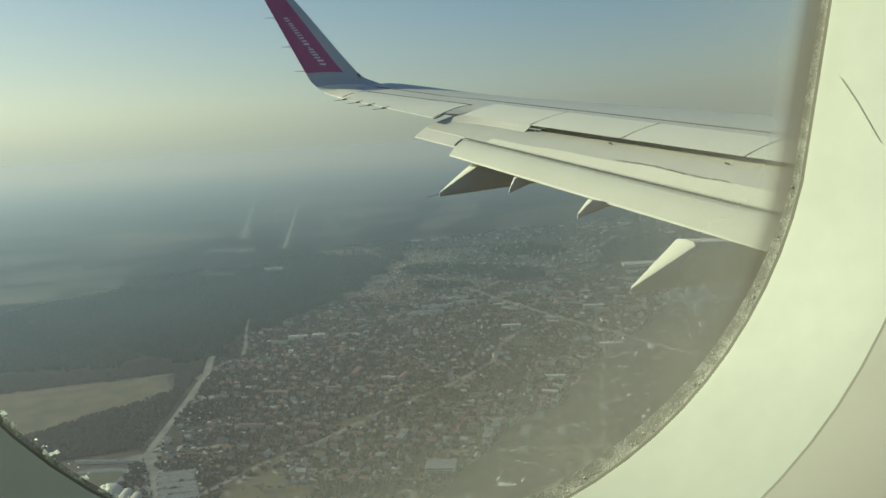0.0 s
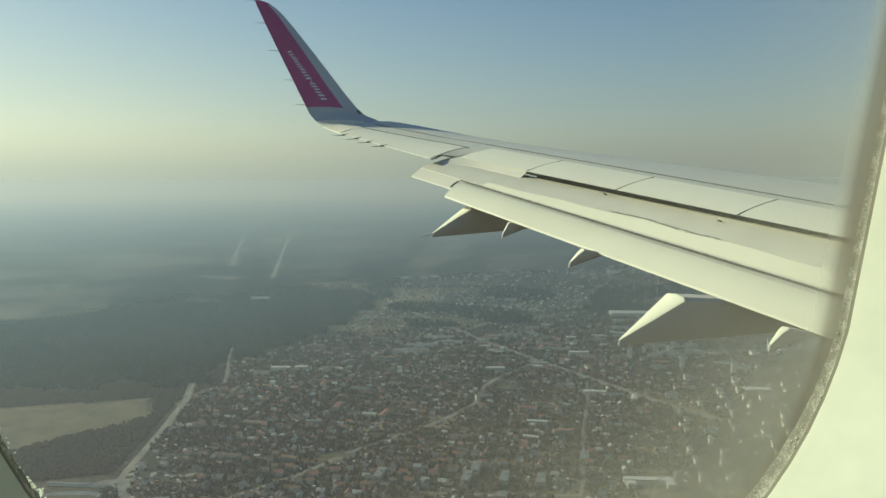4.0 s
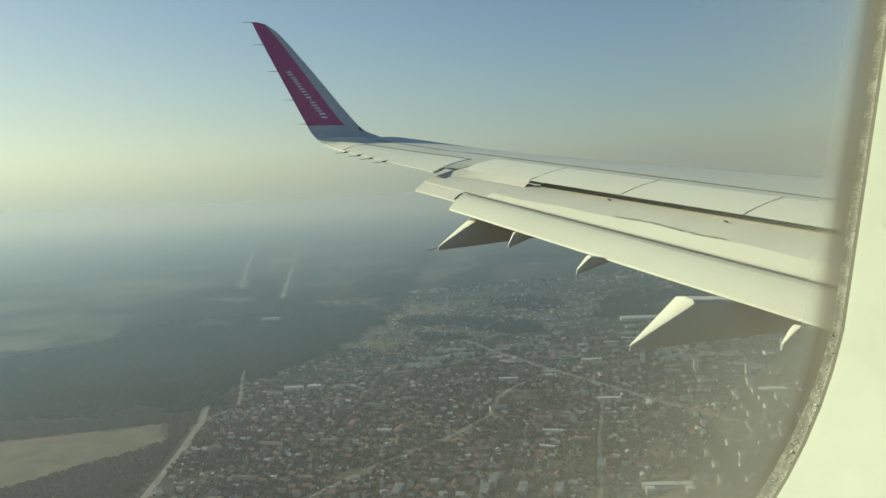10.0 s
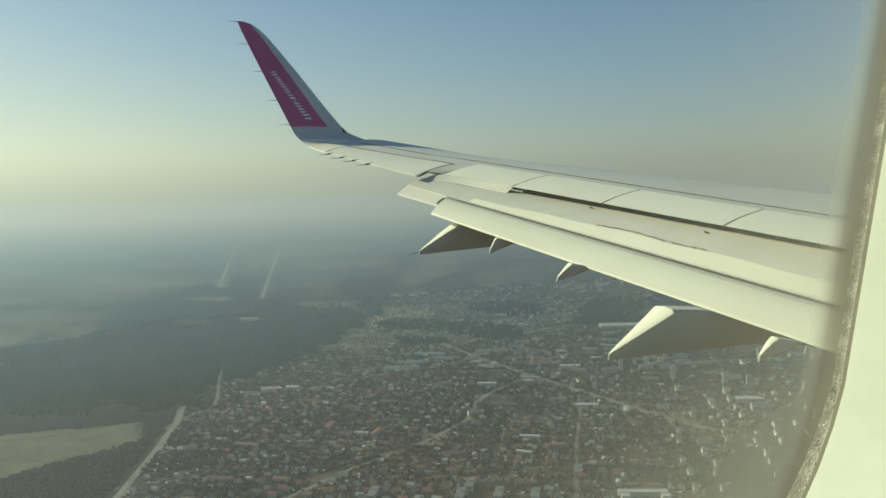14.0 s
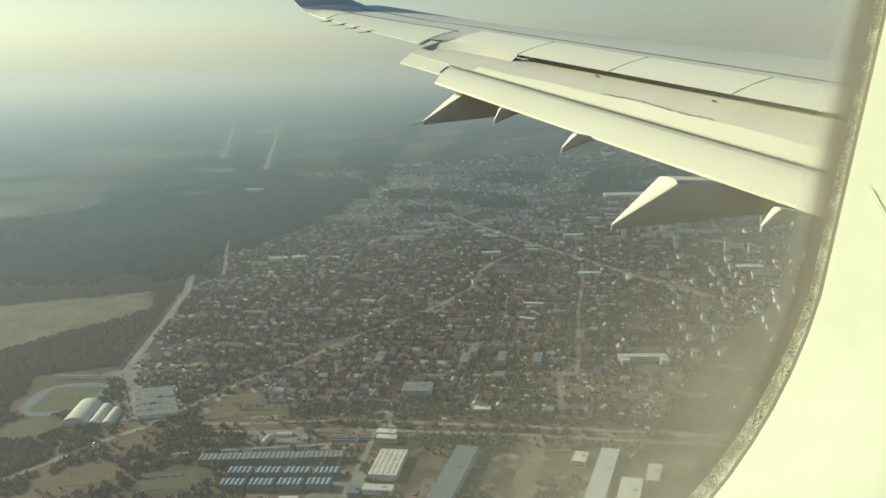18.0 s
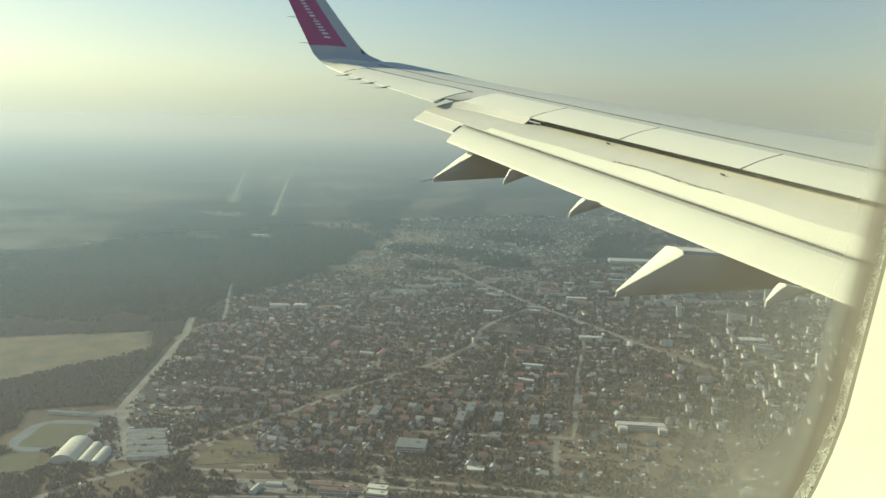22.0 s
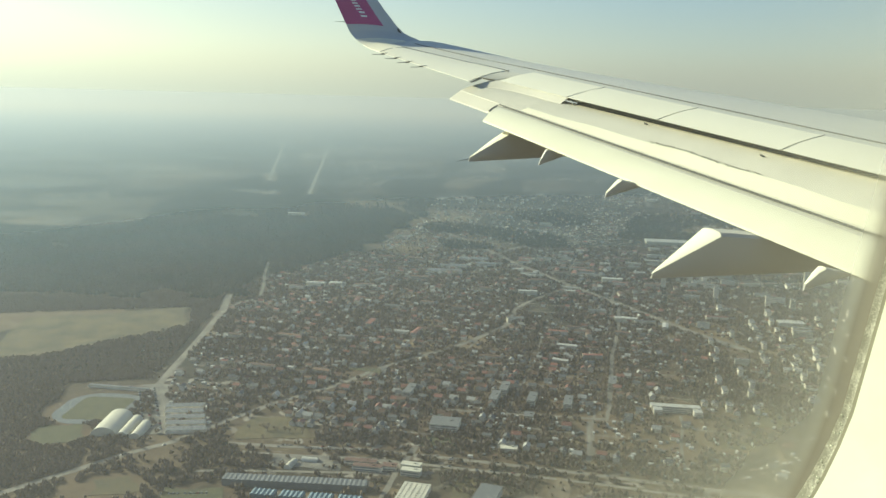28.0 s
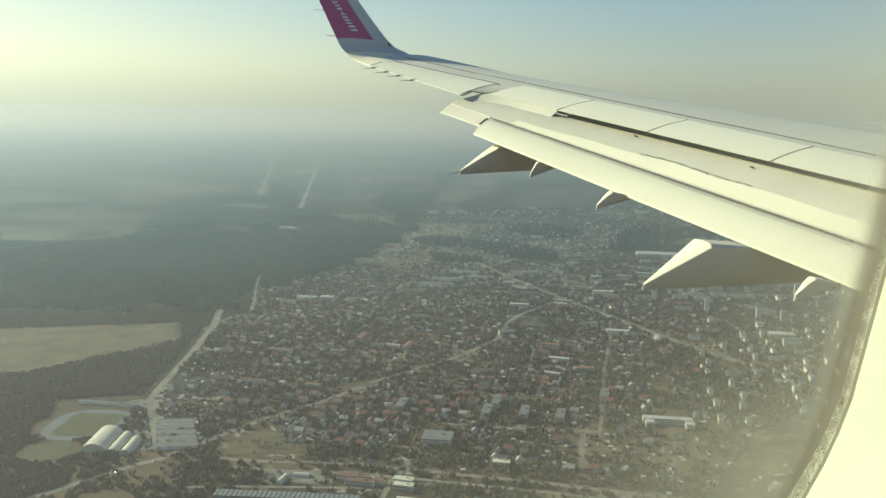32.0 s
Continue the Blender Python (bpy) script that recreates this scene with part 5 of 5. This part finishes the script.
def pine_trees(x, y, size):
    """Uneven pointed crowns of six slanting faces."""
    n, k = len(x), 6
    a = rng.uniform(0, 2 * np.pi, (n, 1)) + np.arange(k)[None] * 2 * np.pi / k
    b = a + 2 * np.pi / k * rng.uniform(0.8, 1.5, (n, k))
    r = size[:, None] * rng.uniform(0.22, 0.45, (n, k))
    cx, cy = x[:, None], y[:, None]
    zz = size[:, None] * rng.uniform(0.05, 0.35, (n, k))
    p0 = np.stack([cx + r * np.cos(a), cy + r * np.sin(a), zz], -1)
    p1 = np.stack([cx + r * np.cos(b), cy + r * np.sin(b), zz * rng.uniform(0.5, 1.5, (n, k))], -1)
    p2 = np.stack([cx + 0.2 * r * np.cos(a + 1), cy + 0.2 * r * np.sin(a + 1), size[:, None] * rng.uniform(0.7, 1.0, (n, k))], -1)
    return np.stack([p0, p1, p2], 2).reshape(-1, 3, 3)


def scatter(n, lo, hi):
    x, y = rng.uniform(lo[0], hi[0], n), rng.uniform(lo[1], hi[1], n)
    keep = seen(x, y)
    for a, b, c in OPEN:
        keep &= np.hypot(x - a, y - b) > c
    return x[keep], y[keep]


def patchy(x, y, scale, seed):
    return np.array([noise.noise(Vector((a * scale, b * scale, seed))) for a, b in zip(x, y)])


# broad sandy streets of a far village beyond the wood
def far_at(x, y):
    """The place on the far rise that stands for a point of level land at x, y."""
    want = math.hypot(x, y)
    r = np.linspace(2500, 4940, 1500)
    near_r = float(np.interp(want, r * HEIGHT / (HEIGHT + 2 - land_z(r)), r))
    return Vector((x * near_r / want, y * near_r / want, float(land_z(near_r)) + 0.5))


STREETS = (((160, 4540), (459, 8348)), ((315, 3957), (785, 7597)), ((167, 3950), (5, 4113)), ((460, 6188), (620, 6130)))
for a, b in STREETS:
    stops = [far_at(*Vector(a).lerp(Vector(b), k / 4)).xy for k in range(5)]
    RIBBONS += [(tuple(p), tuple(q), 58) for p, q in zip(stops[:-1], stops[1:])]
x, y = scatter(90000, (-1100, 1950), (1500, 4000))
p = patchy(x, y, 0.003, 3.0)
wood = off_roads(x, y, 4) & (x < west_edge(y) - 8 + 70 * patchy(x, y, 0.011, 1.0)) & (y > 1960 + 0.15 * np.abs(x) + 60 * p) & (np.hypot(x, y) < 3900) & (p > -0.50 + 0.75 * np.clip((y - 3100) / 500, 0, 1) + 0.7 * np.clip((-x - 130) / 300, 0, 1) * np.clip((y - 2750) / 350, 0, 1)) & (np.hypot(x - 175, y - 2055) > 60) & (np.hypot(x - 215, y - 3184) > 45)
x, y = x[wood], y[wood]
bulk("pine_wood", pine_trees(x, y, rng.uniform(11, 19, len(x))), PINE, "dark dense pine wood", "wood")
x, y = scatter(70000, (600, 2500), (3600, 4200))
p = patchy(x, y, 0.004, 8.0)
wood = (x > west_edge(y)) & (p > 0.08) & (np.hypot(x, y) < 4300)
bulk("far_wood", pine_trees(x[wood], y[wood], rng.uniform(9, 15, int(wood.sum()))), PINE, "far dark patches of wood", "wood")
x, y = scatter(150000, (-600, 780), (2600, 2500))
p = patchy(x, y, 0.012, 5.0)
gu, gw = grid(x, y)
clear = (np.abs((gu + 60) % 120 - 60) > 4) & (np.abs((gw + 31) % 62 - 31) > 4)
south = y < 1106 - 0.45 * (x - 26)
want = np.where(south, np.where(x < 0, 0.5, np.where(x < 120, 0.35, 0.16)), 0.80)
want = want - 0.55 * (patchy(x, y, 0.0042, 21.0) > 0.30)
town = (x > west_edge(y)) & (rng.random(len(x)) < want + p * 0.9) & (clear | south) & off_roads(x, y, 2.5) & off_blocks(x, y)
bulk("garden_trees", twig_trees(x[town], y[town], rng.uniform(4.5, 10.5, int(town.sum()))), TWIG, "bare brown garden trees among houses", "trees")
bulk("garden_conifers", pine_trees(x[town][::15] + 4, y[town][::15], rng.uniform(4, 8, len(x[town][::15]))), PINE, "small dark garden conifers", "trees")
x, y = scatter(75000, (-700, 1000), (150, 2100))
p = patchy(x, y, 0.010, 2.0)
waste = (x < west_edge(y) - 10) & (rng.random(len(x)) < 0.66 + 0.5 * p) & off_roads(x, y, 3) & off_blocks(x, y) & ~((x < -108) & (y > 1560 + np.maximum(0, x + 345) * 0.75) & (y < 1880)) & ~((x < -150) & (y > 1270) & (y < 1410) & (x > -275))
bulk("scrub", twig_trees(x[waste], y[waste], rng.uniform(3.5, 8, int(waste.sum())), 0.55), TWIG, "bare brown scrub on waste land", "scrub")

# sheds, garages and greenhouses in the gardens, three finishes
x, y = scatter(26000, (-300, 900), (2400, 2500))
p = patchy(x, y, 0.009, 15.0)
free = (x > west_edge(y) + 10) & (y > 1118 - 0.45 * (x - 26)) & (rng.random(len(x)) < 0.55 + p) & off_roads(x, y, 4) & off_blocks(x, y, 3) & ~((x < 40) & (y < 1262 + 0.85 * (x - 29)))
x, y = x[free], y[free]
w, d, hgt, a = rng.uniform(1.6, 3.6, len(x)), rng.uniform(1.2, 2.4, len(x)), rng.uniform(2.0, 3.4, len(x)), rng.choice((-0.45, 1.12), len(x)) + rng.normal(0, 0.1, len(x))
ca, sa = np.cos(a), np.sin(a)
corner = [[np.stack([x + i * w * ca - j * d * sa, y + i * w * sa + j * d * ca, hgt * k + (0.5 * (j > 0) * k)], -1) for i, j in ((-1, -1), (1, -1), (1, 1), (-1, 1))] for k in (0, 1)]
sides = []
for i in range(4):
    j = (i + 1) % 4
    sides += [np.stack([corner[0][i], corner[0][j], corner[1][j]], 1), np.stack([corner[0][i], corner[1][j], corner[1][i]], 1)]
sides += [np.stack([corner[1][0], corner[1][1], corner[1][2]], 1), np.stack([corner[1][0], corner[1][2], corner[1][3]], 1)]
pick_m = rng.choice(3, len(x), p=(0.36, 0.32, 0.32))
for k, (finish, word) in enumerate(((ROOF_PALE, "small pale tin sheds in gardens"), (ROOF_GREY, "small grey felted sheds in gardens"), (ROOF_BROWN, "small brown wooden sheds in gardens"))):
    bulk("garden_sheds", np.concatenate([s[pick_m == k] for s in sides]), finish, word, "sheds")

STREETSIDE = []
for a, b in STREETS:
    d = (Vector(b) - Vector(a)).normalized()
    side = Vector((-d.y, d.x)) * 9
    vs = []
    for k in range(9):
        c = Vector(a).lerp(Vector(b), k / 8)
        vs += [far_at(*(c + side)), far_at(*(c - side))]
    tagged(new("road", as_mesh("road", vs, [(2 * k, 2 * k + 1, 2 * k + 3, 2 * k + 2) for k in range(8)], SAND)), "broad sandy village street far off", "road", "", "structure")
    for _ in range(40):
        c = Vector(a).lerp(Vector(b), rng.random() ** 1.6) + side * rng.choice((-1, 1)) * rng.uniform(1.8, 12)
        STREETSIDE.append(far_at(c.x, c.y).xy)
# far villages: specks of pale walls on the distant land
n = 9000
x, y = scatter(n * 4, (-1200, 2700), (4000, 4500))
d = np.hypot(x, y)
p = patchy(x * 450 / (452 - land_z(d)), y * 450 / (452 - land_z(d)), 0.0016, 6.0)
far_ok = (d > 2900) & (d < 4350) & ((x > west_edge(y)) | ((d > 3500) & (x > 0.02 * d))) & (p > -0.15 + 0.9 * rng.random(len(x)))
x, y = np.append(x[far_ok], [c.x for c in STREETSIDE]), np.append(y[far_ok], [c.y for c in STREETSIDE])
w, hgt = 2.5 + rng.gamma(2.0, 1.6, len(x)), rng.uniform(1.6, 4.0, len(x))
a = np.stack([x - w / 2, y, np.full(len(x), 0.5)], -1)
b = np.stack([x + w / 2, y, np.full(len(x), 0.5)], -1)
c = np.stack([x + w / 2, y, 0.5 + hgt], -1)
e = np.stack([x, y + w, 0.7 + hgt * 1.2], -1)
tri = np.concatenate([np.stack([a, b, c], 1), np.stack([a, c, e], 1)])
bulk("far_villages", tri, WALLS, "far pale specks of village houses", "houses")

x, y = scatter(80000, (-1300, 2350), (3600, 4500))
d = np.hypot(x, y)
k = 450 / (452 - land_z(d))
p = np.array([noise.noise(Vector((a * 0.0034, b * 0.0020, 30.0))) for a, b in zip(x * k, y * k)])
copse = (x > west_edge(y)) & (d < 4500) & (p > -0.25 + 0.55 * rng.random(len(x))) & off_roads(x, y, 3) & off_blocks(x, y)
bulk("far_gardens", pine_trees(x[copse], y[copse], rng.uniform(4, 8, int(copse.sum()))), TWIG, "far bare brown trees among gardens", "trees")
x, y = scatter(60000, (-1500, 2500), (200, 4500))
d = np.hypot(x, y)
k = 450 / (452 - land_z(d))
p = np.array([noise.noise(Vector((a * 0.0040, b * 0.0024, 33.0))) + 0.5 * noise.noise(Vector((a * 0.012, b * 0.007, 35.0))) for a, b in zip(x * k, y * k)])
hedge = (x < west_edge(y)) & (d < 4500) & (p > 0.08 + 0.2 * rng.random(len(x))) & off_roads(x, y, 3)
bulk("far_scrub", pine_trees(x[hedge], y[hedge], rng.uniform(4, 8, int(hedge.sum()))), TWIG, "far brown hedges and scrub on open fields", "scrub")
x, y = scatter(60000, (-1300, 2800), (4200, 4700))
d = np.hypot(x, y)
k = 450 / (452 - land_z(d))
p = np.array([noise.noise(Vector((a * 0.0011, b * 0.0026, 12.0))) for a, b in zip(x * k, y * k)])
far_ok = (d > 3300) & (d < 4750) & (p > 0.10) & (x > -0.3 * y) & off_roads(x, y, 2)
bulk("horizon_woods", pine_trees(x[far_ok], y[far_ok], rng.uniform(7, 12, int(far_ok.sum()))), PINE, "far stripes of dark wood near the horizon", "wood")


# ---- near bare trees and cars along the wide road ----
def bare_tree(seed):
    """A tapered trunk with forking limbs, and a crown of fine twig blades."""
    pick = random.Random(seed)
    ob = thing("bare_tree", "leafless brown roadside tree", "tree", Matrix(), "bare roadside trees")
    h = pick.uniform(7, 10)
    rings = [[Vector((0.22 * (1 - 0.75 * q) * math.cos(a) + 0.15 * math.sin(3 * q), 0.22 * (1 - 0.75 * q) * math.sin(a), h * 0.55 * q)) for a in (k * math.pi / 3 for k in range(6))] for q in (0, 0.3, 0.65, 1)]
    part("trunk", loft("trunk", rings, TWIG), ob)
    crown_v, crown_f = [], []
    for _ in range(9):
        a, lift = pick.uniform(0, 6.28), pick.uniform(0.25, 0.5)
        base = Vector((0.1, 0, h * lift))
        end = Vector((math.cos(a) * pick.uniform(1.5, 3.2), math.sin(a) * pick.uniform(1.5, 3.2), h * pick.uniform(0.6, 0.95)))
        for c, r in ((base, 0.09), (end, 0.03)):
            crown_v += [c + Vector((r, 0, 0)), c + Vector((-r * 0.5, r * 0.87, 0)), c + Vector((-r * 0.5, -r * 0.87, 0))]
        o = len(crown_v) - 6
        crown_f += [(o, o + 1, o + 4, o + 3), (o + 1, o + 2, o + 5, o + 4), (o + 2, o, o + 3, o + 5)]
        for _ in range(12):
            p = base.lerp(end, pick.uniform(0.35, 1.0))
            q = p + Vector((pick.gauss(0, 0.9), pick.gauss(0, 0.9), pick.uniform(0.2, 1.6)))
            w = Vector((pick.gauss(0, 0.16), pick.gauss(0, 0.16), 0))
            o = len(crown_v)
            crown_v += [p, q + w, q - w]
            crown_f.append((o, o + 1, o + 2))
    part("crown", as_mesh("crown", crown_v, crown_f, TWIG), ob)
    return ob


samples = [bare_tree(k) for k in range(5)]
placed = 0
while placed < 150:
    c = gv(rng.uniform(-640, 420), rng.choice((-16, 13, 20, -30)) + rng.normal(0, 6))
    if not off_roads(c.x, c.y, 3)[0] or not off_blocks(np.array([c.x]), np.array([c.y]), 3)[0]:
        continue
    m = Matrix.LocRotScale((c.x, c.y, 0), Euler((0, 0, rng.uniform(0, 6.28))), None)
    if placed < 5:
        samples[placed].matrix_world = m
    else:
        copy_thing(samples[int(rng.integers(5))], m)
    placed += 1

PAINTS = [mat("car_" + n, c, 0.3, tuple(v * 0.9 for v in c), 1.0) for n, c in (("white", (0.7, 0.7, 0.68)), ("silver", (0.45, 0.46, 0.47)), ("dark", (0.04, 0.045, 0.05)), ("red", (0.35, 0.03, 0.03)))]
GLASS = mat("car_glass", (0.03, 0.035, 0.04), 0.1, (0.04, 0.045, 0.05), 2.0)
RUBBER = mat("tyre_rubber", (0.02, 0.02, 0.02), 0.9, (0.03, 0.03, 0.03), 8.0)


def car(paint, word):
    ob = thing("car", word + " car on a pale asphalt road", "car", Matrix(), "cars on the roads")
    prof = [(-2.1, 0.3), (2.1, 0.3), (2.15, 0.6), (1.9, 0.82), (1.0, 0.92), (-1.9, 0.95), (-2.15, 0.7)]
    part("body", loft("body", [[Vector((x, y, z)) for x, z in prof] for y in (-0.85, 0.85)], paint, False), ob)
    cab = [(1.0, 0.92), (0.35, 1.42), (-1.2, 1.45), (-1.85, 0.95)]
    part("cabin", loft("cabin", [[Vector((x, y * (0.85 if z > 1.2 else 1), z)) for x, z in cab] for y in (-0.78, 0.78)], GLASS, False), ob)
    for x in (-1.3, 1.3):
        for y in (-0.8, 0.8):
            part("wheel", tube("wheel", (x, y - 0.1, 0.32), (x, y + 0.1, 0.32), 0.32, 0.32, RUBBER, 10), ob)
    return ob


cars = [car(p, w) for p, w in zip(PAINTS, ("white", "silver", "dark", "red"))]
ROUTES = [((26, 1106), (128, 1078)), ((128, 1078), (182, 1052)), ((182, 1052), (308, 993)), ((308, 993), (410, 942)), ((410, 942), (513, 887)), ((124, 1051), (177, 1026)), ((177, 1026), (301, 968)), ((-203, 1080), (-110, 1141)), ((-34, 1212), (127, 1333)), ((490, 1125), (635, 1426))]
for k in range(64):
    a, b = (Vector(p) for p in ROUTES[int(rng.integers(len(ROUTES)))])
    d = (b - a).normalized()
    side = rng.choice((-1, 1))
    c = a.lerp(b, rng.random()) + Vector((-d.y, d.x)) * side * 2.6
    m = Matrix.LocRotScale((c.x, c.y, 0.3), Euler((0, 0, math.atan2(d.y, d.x) + (math.pi if side > 0 else 0))), None)
    if k < 4:
        cars[k].matrix_world = m
    else:
        copy_thing(cars[int(rng.choice(4, p=(0.35, 0.3, 0.25, 0.1)))], m)


# rows of parked cars and lorries on the car parks and yards
for x0, y0, a, n, gap in ((-146, 1195, 97, 34, 5.2), (-136, 1192, 97, 34, 5.2), (-124, 1190, 97, 34, 5.2), (60, 1094, -18, 22, 3.6), (284, 1062, 66, 9, 4.0), (304, 1060, -20, 8, 3.4), (-110, 990, -8, 12, 4.5), (28, 1062, -18, 9, 5.5)):
    d = Vector((math.cos(radians(a)), math.sin(radians(a))))
    for k in range(n):
        if rng.random() < 0.3:
            continue
        c = Vector((x0, y0)) + d * (k * gap + rng.normal(0, 0.2))
        copy_thing(cars[int(rng.choice(4, p=(0.4, 0.32, 0.22, 0.06)))], Matrix.LocRotScale((c.x, c.y, 0.38), Euler((0, 0, radians(a + 90) + rng.normal(0, 0.04))), None))
